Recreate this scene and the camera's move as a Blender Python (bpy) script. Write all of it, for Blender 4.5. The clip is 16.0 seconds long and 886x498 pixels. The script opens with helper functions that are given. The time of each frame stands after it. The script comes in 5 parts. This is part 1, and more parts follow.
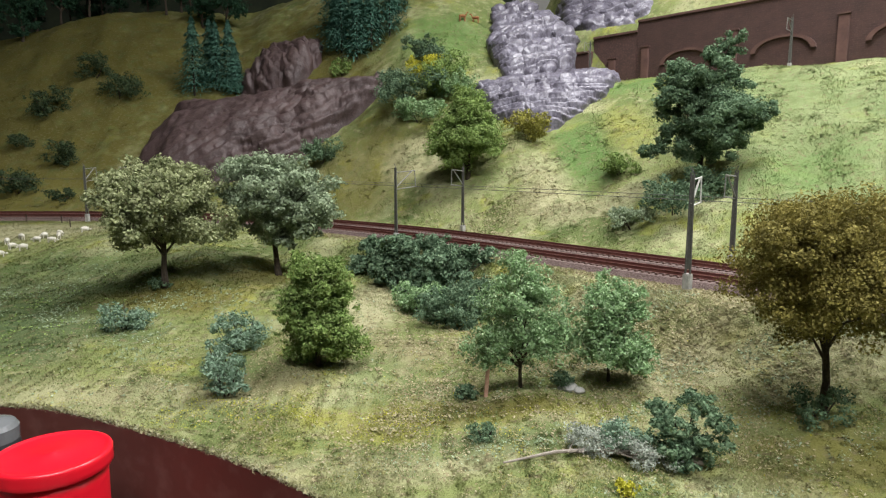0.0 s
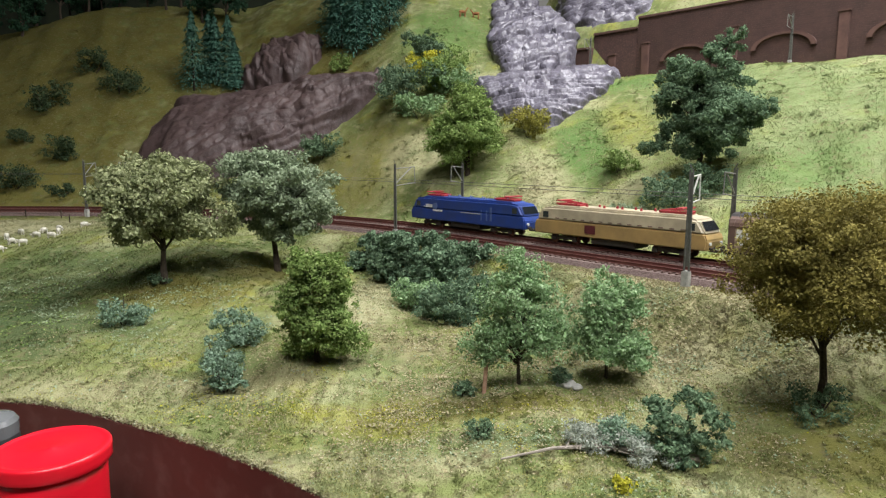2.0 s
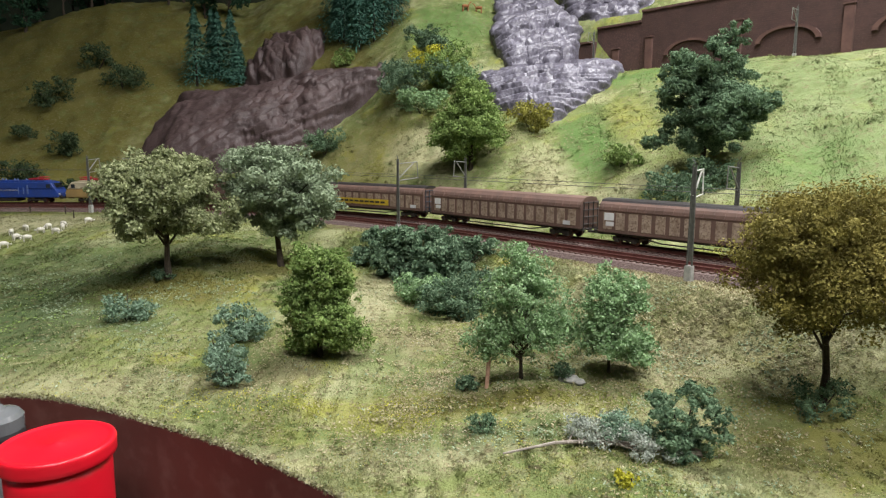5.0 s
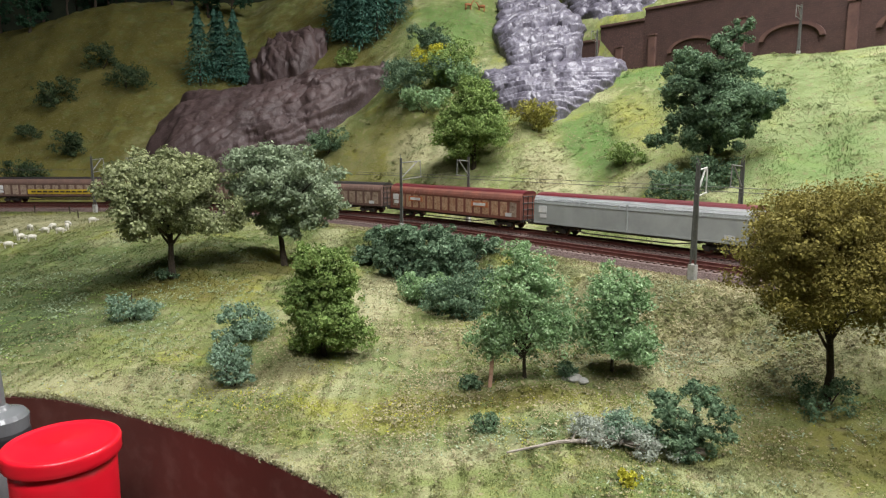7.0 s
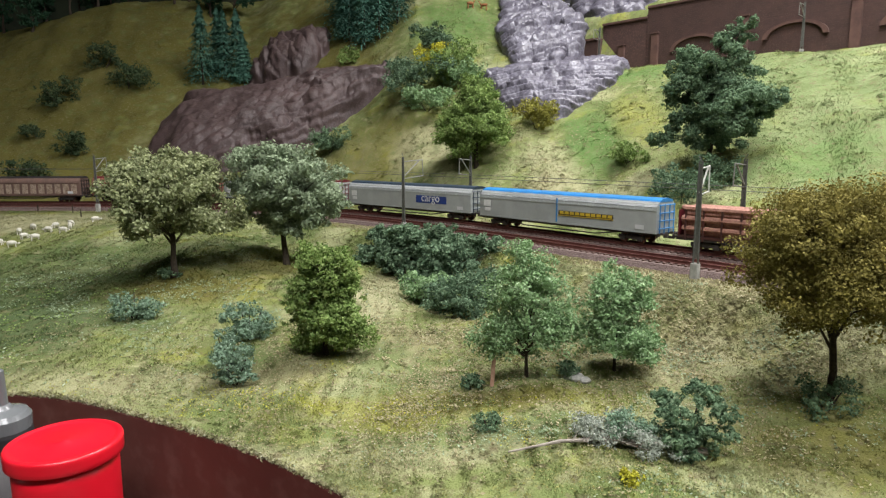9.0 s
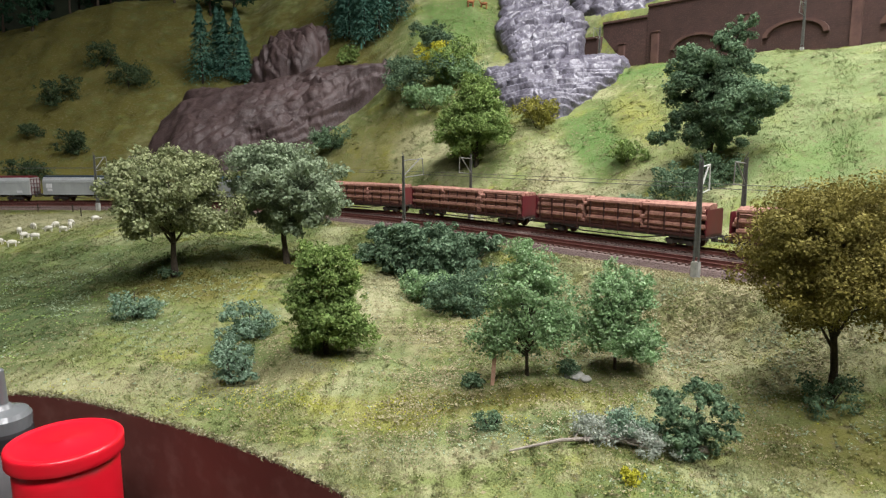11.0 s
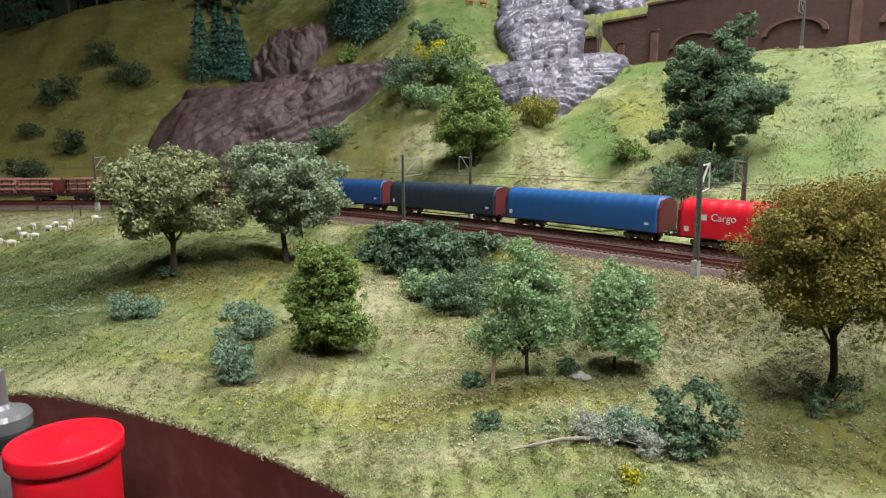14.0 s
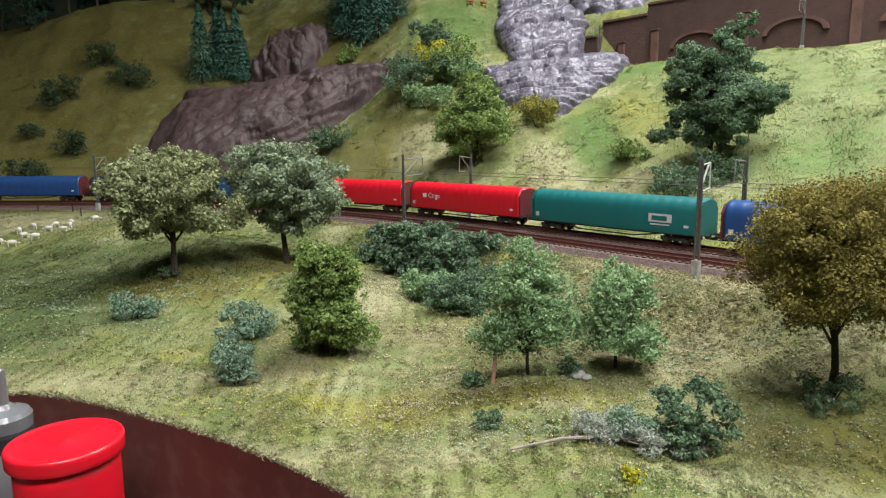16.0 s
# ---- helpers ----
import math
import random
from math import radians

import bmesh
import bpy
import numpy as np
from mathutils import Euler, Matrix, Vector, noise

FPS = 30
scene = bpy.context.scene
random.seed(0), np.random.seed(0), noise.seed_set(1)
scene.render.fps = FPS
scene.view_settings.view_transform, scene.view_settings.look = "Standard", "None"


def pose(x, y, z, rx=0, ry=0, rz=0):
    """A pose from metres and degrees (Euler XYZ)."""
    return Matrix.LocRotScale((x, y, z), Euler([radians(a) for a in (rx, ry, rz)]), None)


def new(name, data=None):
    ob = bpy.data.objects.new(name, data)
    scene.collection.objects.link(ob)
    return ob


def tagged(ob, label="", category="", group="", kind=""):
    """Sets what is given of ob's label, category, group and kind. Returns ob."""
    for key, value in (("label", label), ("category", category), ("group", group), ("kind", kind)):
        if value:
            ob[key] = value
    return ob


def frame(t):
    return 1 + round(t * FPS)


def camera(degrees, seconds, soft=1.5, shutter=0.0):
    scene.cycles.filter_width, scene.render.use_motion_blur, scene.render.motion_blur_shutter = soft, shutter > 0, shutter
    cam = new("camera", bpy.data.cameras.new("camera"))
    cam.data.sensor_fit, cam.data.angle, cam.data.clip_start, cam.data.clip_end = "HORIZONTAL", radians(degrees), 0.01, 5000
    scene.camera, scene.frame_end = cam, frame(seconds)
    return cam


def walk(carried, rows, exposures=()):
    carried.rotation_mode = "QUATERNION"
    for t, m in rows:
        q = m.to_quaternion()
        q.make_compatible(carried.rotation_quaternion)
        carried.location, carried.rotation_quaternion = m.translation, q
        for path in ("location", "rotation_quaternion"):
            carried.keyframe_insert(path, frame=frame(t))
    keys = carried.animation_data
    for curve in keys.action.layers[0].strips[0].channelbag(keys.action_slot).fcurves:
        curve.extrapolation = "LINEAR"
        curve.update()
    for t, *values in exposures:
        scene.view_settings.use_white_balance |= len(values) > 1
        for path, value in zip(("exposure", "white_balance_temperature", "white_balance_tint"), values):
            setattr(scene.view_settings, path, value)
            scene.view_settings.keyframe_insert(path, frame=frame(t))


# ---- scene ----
cam = camera(68.56, 16.0, soft=1.25)
walk(cam, [
    (0, pose(0.00000, -0.00000, 0.10000, 82.130, 0.000, 0.000)),
    (0.5, pose(0.00034, -0.00022, 0.10024, 82.043, -0.034, 0.002)),
    (1, pose(0.00043, -0.00022, 0.10041, 81.949, -0.089, -0.013)),
    (1.5, pose(0.00070, -0.00036, 0.10048, 81.862, -0.123, 0.004)),
    (2, pose(0.00065, -0.00054, 0.10054, 81.778, -0.161, 0.003)),
    (2.5, pose(0.00086, -0.00096, 0.10073, 81.701, -0.144, 0.017)),
    (3, pose(0.00099, -0.00097, 0.10089, 81.589, -0.111, 0.018)),
    (3.5, pose(0.00104, -0.00074, 0.10090, 81.492, -0.094, 0.039)),
    (4, pose(0.00132, -0.00066, 0.10079, 81.422, -0.059, 0.111)),
    (6.5, pose(0.00131, -0.00122, 0.10098, 81.231, 0.082, 0.514)),
    (7, pose(0.00146, -0.00104, 0.10115, 81.213, 0.138, 0.564)),
    (7.5, pose(0.00157, -0.00090, 0.10109, 81.195, 0.163, 0.619)),
    (8, pose(0.00166, -0.00070, 0.10110, 81.157, 0.180, 0.672)),
    (8.5, pose(0.00183, -0.00053, 0.10110, 81.133, 0.203, 0.743)),
    (9, pose(0.00194, -0.00062, 0.10127, 81.106, 0.217, 0.782)),
    (11.5, pose(0.00182, -0.00015, 0.10112, 80.991, 0.286, 0.781)),
    (12, pose(0.00181, -0.00018, 0.10119, 80.980, 0.288, 0.766)),
    (12.5, pose(0.00162, -0.00004, 0.10104, 80.975, 0.301, 0.763)),
    (13, pose(0.00159, -0.00007, 0.10100, 80.961, 0.315, 0.768)),
    (13.5, pose(0.00170, -0.00017, 0.10111, 80.939, 0.339, 0.760)),
    (14, pose(0.00164, -0.00022, 0.10129, 80.928, 0.350, 0.739)),
    (14.5, pose(0.00169, -0.00004, 0.10126, 80.925, 0.372, 0.748)),
    (15, pose(0.00166, 0.00008, 0.10124, 80.928, 0.392, 0.753)),
    (15.5, pose(0.00175, 0.00011, 0.10101, 80.934, 0.407, 0.768)),
    (16, pose(0.00178, 0.00011, 0.10090, 80.932, 0.429, 0.778)),
])

# ---- world, lights ----
world = bpy.data.worlds.new("room_air")
scene.world = world
world.use_nodes = True
world.node_tree.nodes["Background"].inputs[0].default_value = (0.75, 0.87, 1.0, 1)
world.node_tree.nodes["Background"].inputs[1].default_value = 0.02
scene.view_settings.exposure = 0.0

ROOM = dict(x0=-7.0, x1=6.5, y0=-4.6, y1=3.0, z0=-1.1, z1=1.55)
# unseen ceiling luminaires (the second an added front fill): x, y, length, width, watts
LUMINAIRES = [(0.74, 0.80, 1.2, 0.35, 62.0), (0.25, -0.60, 1.3, 0.30, 56.0),
              (4.2, 0.2, 1.5, 0.30, 20.0), (-5.0, -1.2, 1.5, 0.30, 6.0)]


# ---- materials ----
def mat(name, c1, c2, scale=60.0, rough=0.8, bump=0.3, metal=0.0, c3=None, fine=None, rnd=0.0, spec=None, dist=0.001):
    """Two-scale noise material in world metres: c1 to c2 in patches, c3 as a rarer stain."""
    m = bpy.data.materials.new(name)
    m.use_nodes = True
    nt = m.node_tree
    n, ln = nt.nodes, nt.links
    b = n["Principled BSDF"]
    b.inputs["Roughness"].default_value = rough
    b.inputs["Metallic"].default_value = metal
    if spec is not None:
        b.inputs["Specular IOR Level"].default_value = spec
    tc = n.new("ShaderNodeTexCoord")
    n1 = n.new("ShaderNodeTexNoise")
    n1.inputs["Scale"].default_value = scale
    n1.inputs["Detail"].default_value = 6
    n1.inputs["Roughness"].default_value = 0.65
    ln.new(tc.outputs["Object"], n1.inputs["Vector"])
    r1 = n.new("ShaderNodeValToRGB")
    r1.color_ramp.elements[0].position, r1.color_ramp.elements[1].position = 0.36, 0.66
    r1.color_ramp.elements[0].color, r1.color_ramp.elements[1].color = (*c1, 1), (*c2, 1)
    ln.new(n1.outputs["Fac"], r1.inputs["Fac"])
    col = r1.outputs["Color"]
    n2 = n.new("ShaderNodeTexNoise")
    n2.inputs["Scale"].default_value = fine or scale * 7
    n2.inputs["Detail"].default_value = 4
    ln.new(tc.outputs["Object"], n2.inputs["Vector"])
    if c3:
        r2 = n.new("ShaderNodeValToRGB")
        r2.color_ramp.elements[0].position, r2.color_ramp.elements[1].position = 0.5, 0.72
        ln.new(n2.outputs["Fac"], r2.inputs["Fac"])
        mx = n.new("ShaderNodeMixRGB")
        mx.inputs["Color2"].default_value = (*c3, 1)
        ln.new(r2.outputs["Color"], mx.inputs["Fac"])
        ln.new(col, mx.inputs["Color1"])
        col = mx.outputs["Color"]
    if rnd:
        hs = n.new("ShaderNodeHueSaturation")
        geo = n.new("ShaderNodeNewGeometry")
        mr = n.new("ShaderNodeMapRange")
        mr.inputs["To Min"].default_value, mr.inputs["To Max"].default_value = 1 - rnd, 1 + rnd
        ln.new(geo.outputs["Random Per Island"], mr.inputs["Value"])
        ln.new(mr.outputs["Result"], hs.inputs["Value"])
        ln.new(col, hs.inputs["Color"])
        col = hs.outputs["Color"]
    ln.new(col, b.inputs["Base Color"])
    if bump:
        bp = n.new("ShaderNodeBump")
        bp.inputs["Strength"].default_value = bump
        bp.inputs["Distance"].default_value = dist
        ln.new(n2.outputs["Fac"], bp.inputs["Height"])
        ln.new(bp.outputs["Normal"], b.inputs["Normal"])
    return m


def thin(m, share):
    """Lets part of the light through, as thin flakes and fibres do."""
    nt = m.node_tree
    b, out = nt.nodes["Principled BSDF"], nt.nodes["Material Output"]
    tr, mx = nt.nodes.new("ShaderNodeBsdfTranslucent"), nt.nodes.new("ShaderNodeMixShader")
    nt.links.new(b.inputs["Base Color"].links[0].from_socket, tr.inputs["Color"])
    mx.inputs[0].default_value = share
    nt.links.new(b.outputs[0], mx.inputs[1])
    nt.links.new(tr.outputs[0], mx.inputs[2])
    nt.links.new(mx.outputs[0], out.inputs["Surface"])
    return m


def leafmat(name, c1, c2, tip, scale=90.0):
    m = mat(name, c1, c2, scale, rough=0.85, bump=0, c3=tip, fine=500, rnd=0.12, spec=0.2)
    return thin(m, 0.24)


def grassmat(name):
    """Static-grass carpet: green, yellow-green and straw patches in world metres."""
    m = bpy.data.materials.new(name)
    m.use_nodes = True
    nt = m.node_tree
    n, ln = nt.nodes, nt.links
    b = n["Principled BSDF"]
    b.inputs["Roughness"].default_value = 0.9
    b.inputs["Specular IOR Level"].default_value = 0.15
    tc = n.new("ShaderNodeTexCoord")

    def nz(scale, detail, lo, hi):
        t = n.new("ShaderNodeTexNoise")
        t.inputs["Scale"].default_value, t.inputs["Detail"].default_value = scale, detail
        ln.new(tc.outputs["Object"], t.inputs["Vector"])
        r = n.new("ShaderNodeMapRange")
        r.inputs["From Min"].default_value, r.inputs["From Max"].default_value = lo, hi
        ln.new(t.outputs["Fac"], r.inputs["Value"])
        return r.outputs["Result"]

    def mix(fac, a, c):
        x = n.new("ShaderNodeMixRGB")
        ln.new(fac, x.inputs["Fac"])
        ln.new(a, x.inputs["Color1"]) if not isinstance(a, tuple) else setattr(x.inputs["Color1"], "default_value", (*a, 1))
        ln.new(c, x.inputs["Color2"]) if not isinstance(c, tuple) else setattr(x.inputs["Color2"], "default_value", (*c, 1))
        return x.outputs["Color"]
    col = mix(nz(7, 3, 0.35, 0.62), GREEN_A, GREEN_B)
    col = mix(nz(9.3, 5, 0.50, 0.64), col, STRAW)
    col = mix(nz(17.7, 4, 0.56, 0.68), col, YELLOW)
    col = mix(nz(75, 5, 0.52, 0.76), col, (0.31, 0.30, 0.165))
    edge = nz(26, 6, 0.0, 1.0)
    # colour patches; the olive ones carry hillside shade as darker colour
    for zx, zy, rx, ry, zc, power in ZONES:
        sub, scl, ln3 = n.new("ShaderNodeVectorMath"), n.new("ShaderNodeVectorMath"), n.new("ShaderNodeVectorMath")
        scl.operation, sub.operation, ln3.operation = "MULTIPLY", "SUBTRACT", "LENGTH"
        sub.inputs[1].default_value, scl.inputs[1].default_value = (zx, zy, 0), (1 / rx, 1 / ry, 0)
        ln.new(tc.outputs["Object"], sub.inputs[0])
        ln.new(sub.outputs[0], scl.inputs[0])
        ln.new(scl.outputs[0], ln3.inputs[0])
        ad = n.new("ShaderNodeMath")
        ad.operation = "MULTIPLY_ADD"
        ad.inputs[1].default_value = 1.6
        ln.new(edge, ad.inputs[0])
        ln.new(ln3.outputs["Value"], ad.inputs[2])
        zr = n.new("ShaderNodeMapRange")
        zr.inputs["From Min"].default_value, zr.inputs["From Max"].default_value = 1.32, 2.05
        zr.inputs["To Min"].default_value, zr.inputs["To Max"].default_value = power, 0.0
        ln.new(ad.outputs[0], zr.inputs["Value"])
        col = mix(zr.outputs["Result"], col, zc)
    col = mix(nz(45, 6, 0.52, 0.80), col, (0.095, 0.115, 0.040))
    col = mix(nz(170, 3, 0.55, 0.72), col, SOIL)
    hs = n.new("ShaderNodeHueSaturation")
    geo = n.new("ShaderNodeNewGeometry")
    mr = n.new("ShaderNodeMapRange")
    mr.inputs["To Min"].default_value, mr.inputs["To Max"].default_value = 0.90, 1.12
    ln.new(geo.outputs["Random Per Island"], mr.inputs["Value"])
    ln.new(mr.outputs["Result"], hs.inputs["Value"])
    ln.new(col, hs.inputs["Color"])
    ln.new(hs.outputs["Color"], b.inputs["Base Color"])
    t = n.new("ShaderNodeTexNoise")
    t.inputs["Scale"].default_value, t.inputs["Detail"].default_value = 900, 4
    ln.new(tc.outputs["Object"], t.inputs["Vector"])
    bp = n.new("ShaderNodeBump")
    bp.inputs["Strength"].default_value, bp.inputs["Distance"].default_value = 0.6, 0.002
    ln.new(t.outputs["Fac"], bp.inputs["Height"])
    ln.new(bp.outputs["Normal"], b.inputs["Normal"])
    return m


GREEN_A, GREEN_B = (0.100, 0.138, 0.045), (0.198, 0.222, 0.080)
STRAW, YELLOW, SOIL = (0.29, 0.30, 0.155), (0.24, 0.25, 0.06), (0.15, 0.13, 0.07)
OLIVE_SHADED, MOSS, FRESH, DULL = (0.094, 0.080, 0.017), (0.140, 0.124, 0.030), (0.092, 0.165, 0.045), (0.062, 0.090, 0.035)
YELL, PALE, DRY, EARTH = (0.255, 0.245, 0.055), (0.150, 0.190, 0.082), (0.340, 0.320, 0.190), (0.250, 0.220, 0.125)
# colour patches, mostly another flock mix: x, y, half width, half depth, colour, share
# the olive ones are browner flock with the hillside's shade put in as well
ZONES = [(-1.15, 1.80, 0.85, 0.80, OLIVE_SHADED, 0.92), (-0.36, 1.85, 0.28, 0.34, OLIVE_SHADED, 0.85), (-0.17, 1.30, 0.15, 0.17, OLIVE_SHADED, 0.70),
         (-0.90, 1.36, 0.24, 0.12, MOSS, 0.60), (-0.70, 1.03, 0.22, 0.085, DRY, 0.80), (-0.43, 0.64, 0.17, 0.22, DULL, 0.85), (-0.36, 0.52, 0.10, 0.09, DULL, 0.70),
         (-0.27, 0.645, 0.085, 0.055, MOSS, 0.85), (-0.20, 0.72, 0.060, 0.060, MOSS, 0.75), (-0.24, 0.40, 0.10, 0.030, DRY, 0.60),
         (0.00, 1.68, 0.12, 0.13, FRESH, 0.80), (0.24, 1.11, 0.055, 0.125, FRESH, 0.92), (0.38, 1.33, 0.13, 0.045, FRESH, 0.85),
         (0.325, 1.12, 0.045, 0.130, YELL, 0.75), (0.35, 0.92, 0.060, 0.055, YELL, 0.70), (0.465, 0.99, 0.035, 0.060, YELL, 0.70),
         (0.165, 1.02, 0.055, 0.085, DRY, 0.75), (0.25, 0.935, 0.080, 0.030, DRY, 0.75), (0.55, 0.98, 0.26, 0.34, PALE, 0.80),
         (0.47, 0.84, 0.07, 0.05, FRESH, 0.55), (-0.05, 1.27, 0.07, 0.07, DRY, 0.55), (-0.070, 0.60, 0.028, 0.140, DRY, 0.85),
         (-0.030, 0.49, 0.035, 0.035, EARTH, 0.60), (-0.030, 0.365, 0.050, 0.030, YELL, 0.70), (0.015, 0.372, 0.055, 0.018, MOSS, 0.80),
         (0.035, 0.325, 0.040, 0.020, DULL, 0.65), (-0.07, 0.305, 0.11, 0.020, DRY, 0.60), (0.185, 0.45, 0.085, 0.055, EARTH, 0.55),
         (0.150, 0.42, 0.060, 0.040, DRY, 0.60), (0.255, 0.395, 0.040, 0.030, DRY, 0.70), (0.19, 0.315, 0.055, 0.050, MOSS, 0.75),
         (-0.13, 0.42, 0.060, 0.030, EARTH, 0.55), (0.19, 0.55, 0.10, 0.040, DRY, 0.60)]
M = dict(
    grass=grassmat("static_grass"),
    fibre=thin(grassmat("static_grass_fibre"), 0.42),
    ballast=mat("ballast", (0.060, 0.036, 0.032), (0.145, 0.098, 0.088), 420, 0.95, 0.9, c3=(0.20, 0.15, 0.135), fine=1400),
    rail=mat("rusty_rail", (0.10, 0.035, 0.03), (0.16, 0.06, 0.05), 200, 0.5, 0.1, metal=0.4),
    sleeper=mat("sleeper", (0.07, 0.035, 0.028), (0.13, 0.07, 0.055), 200, 0.9, 0.3),
    rock_p=mat("purple_rock", (0.036, 0.021, 0.020), (0.072, 0.044, 0.042), 16, 0.62, 0.5, c3=(0.082, 0.056, 0.056), fine=260, dist=0.002),
    rock_g=mat("grey_rock", (0.080, 0.072, 0.092), (0.150, 0.140, 0.175), 30, 0.38, 0.35, c3=(0.19, 0.18, 0.22), fine=240, dist=0.002),
    fascia=mat("fascia_paint", (0.075, 0.022, 0.017), (0.10, 0.03, 0.023), 14, 0.5, 0.12, c3=(0.12, 0.05, 0.04), fine=90),
    brick=mat("brick_red", (0.050, 0.026, 0.022), (0.074, 0.037, 0.031), 40, 0.9, 0.3, c3=(0.10, 0.05, 0.045), fine=300),
    brick2=mat("brick_light", (0.07, 0.034, 0.028), (0.11, 0.055, 0.044), 40, 0.9, 0.3, fine=300),
    pole=mat("mast_green_grey", (0.055, 0.055, 0.048), (0.095, 0.095, 0.085), 300, 0.6, 0.2),
    pole_l=mat("mast_pale_tip", (0.4, 0.4, 0.37), (0.55, 0.55, 0.5), 300, 0.6, 0.1),
    arm=mat("mast_arm_grey", (0.13, 0.13, 0.12), (0.22, 0.22, 0.20), 300, 0.5, 0.1),
    concrete=mat("concrete_foot", (0.25, 0.25, 0.23), (0.38, 0.37, 0.34), 200, 0.9, 0.3),
    bark=mat("bark", (0.025, 0.017, 0.010), (0.06, 0.045, 0.03), 300, 0.95, 0.6),
    plaster=mat("room_paint", (0.40, 0.39, 0.37), (0.45, 0.44, 0.42), 2, 0.9, 0.05),
    floorpaint=mat("room_floor", (0.22, 0.20, 0.18), (0.30, 0.27, 0.24), 3, 0.6, 0.05),
    red_pl=mat("red_plastic", (0.62, 0.006, 0.018), (0.68, 0.010, 0.024), 9, 0.32, 0.05, fine=200, dist=0.0004),
    dark=mat("dark_frame", (0.018, 0.014, 0.012), (0.045, 0.034, 0.028), 150, 0.8, 0.2),
    leaf_olive=leafmat("leaf_olive", (0.13, 0.160, 0.070), (0.28, 0.305, 0.150), (0.48, 0.49, 0.30)),
    leaf_grey=leafmat("leaf_grey", (0.135, 0.185, 0.105), (0.26, 0.32, 0.20), (0.42, 0.48, 0.34)),
    leaf_dark=leafmat("leaf_dark", (0.050, 0.095, 0.052), (0.130, 0.205, 0.112), (0.26, 0.35, 0.21)),
    leaf_teal=leafmat("leaf_teal", (0.045, 0.086, 0.046), (0.115, 0.182, 0.105), (0.26, 0.34, 0.215)),
    leaf_mid=leafmat("leaf_mid", (0.085, 0.145, 0.034), (0.20, 0.285, 0.075), (0.36, 0.44, 0.18)),
    leaf_gold=leafmat("leaf_gold", (0.100, 0.086, 0.020), (0.215, 0.182, 0.042), (0.36, 0.315, 0.10)),
    leaf_birch=leafmat("leaf_birch", (0.115, 0.205, 0.080), (0.225, 0.345, 0.160), (0.42, 0.53, 0.34)),
    leaf_fir=leafmat("leaf_fir", (0.035, 0.105, 0.075), (0.085, 0.195, 0.140), (0.17, 0.31, 0.235)),
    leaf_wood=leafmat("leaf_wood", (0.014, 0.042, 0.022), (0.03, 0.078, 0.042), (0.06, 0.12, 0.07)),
    leaf_hill=leafmat("leaf_hill", (0.026, 0.046, 0.022), (0.056, 0.086, 0.040), (0.10, 0.135, 0.065)),
    leaf_yel=leafmat("leaf_yellow", (0.30, 0.29, 0.02), (0.45, 0.43, 0.04), (0.5, 0.5, 0.1)),
    leaf_ochre=leafmat("leaf_ochre", (0.15, 0.145, 0.025), (0.27, 0.255, 0.05), (0.38, 0.35, 0.10)),
    leaf_blue=leafmat("leaf_bluish", (0.10, 0.165, 0.10), (0.19, 0.28, 0.19), (0.30, 0.39, 0.30)),
)


# ---- mesh helpers ----
def link(name, bm, material, parent=None, label="", smooth=False):
    me = bpy.data.meshes.new(name)
    bm.to_mesh(me)
    bm.free()
    if smooth:
        me.polygons.foreach_set("use_smooth", [True] * len(me.polygons))
    me.materials.append(material)
    ob = new(name, me)
    if parent:
        ob.parent = parent
    if label:
        ob["label"] = label
    return ob


def part(name, bm, material, parent, label="", smooth=False):
    return link(name, bm, material, parent, label, smooth)


def mesh_np(name, verts, faces, material, parent=None, smooth=False, label=""):
    """faces: an (n, 3) or (n, 4) array."""
    me = bpy.data.meshes.new(name)
    verts = np.asarray(verts, dtype=np.float32)
    faces = np.asarray(faces, dtype=np.int32)
    k = faces.shape[1]
    me.vertices.add(len(verts))
    me.vertices.foreach_set("co", verts.ravel())
    me.loops.add(faces.size)
    me.loops.foreach_set("vertex_index", faces.ravel())
    me.polygons.add(len(faces))
    me.polygons.foreach_set("loop_start", np.arange(0, faces.size, k, dtype=np.int32))
    me.polygons.foreach_set("loop_total", np.full(len(faces), k, dtype=np.int32))
    if smooth:
        me.polygons.foreach_set("use_smooth", np.ones(len(faces), dtype=bool))
    me.update(calc_edges=True)
    me.materials.append(material)
    ob = new(name, me)
    if parent:
        ob.parent = parent
    if label:
        ob["label"] = label
    return ob


def box(bm, x0, x1, y0, y1, z0, z1, bev=0.0):
    r = bmesh.ops.create_cube(bm, size=1.0)
    vs = r["verts"]
    for v in vs:
        v.co = Vector(((x0 + x1) / 2 + v.co.x * (x1 - x0), (y0 + y1) / 2 + v.co.y * (y1 - y0), (z0 + z1) / 2 + v.co.z * (z1 - z0)))
    if bev:
        es = list({e for v in vs for e in v.link_edges})
        bmesh.ops.bevel(bm, geom=es, offset=bev, segments=2, affect="EDGES")


def tube(bm, a, b, r0, r1=None, seg=8):
    a, b = Vector(a), Vector(b)
    r1 = r0 if r1 is None else r1
    d = b - a
    r = bmesh.ops.create_cone(bm, cap_ends=True, segments=seg, radius1=r0, radius2=r1, depth=d.length)
    bmesh.ops.transform(bm, matrix=Matrix.Translation((a + b) / 2) @ d.to_track_quat("Z", "Y").to_matrix().to_4x4(), verts=r["verts"])


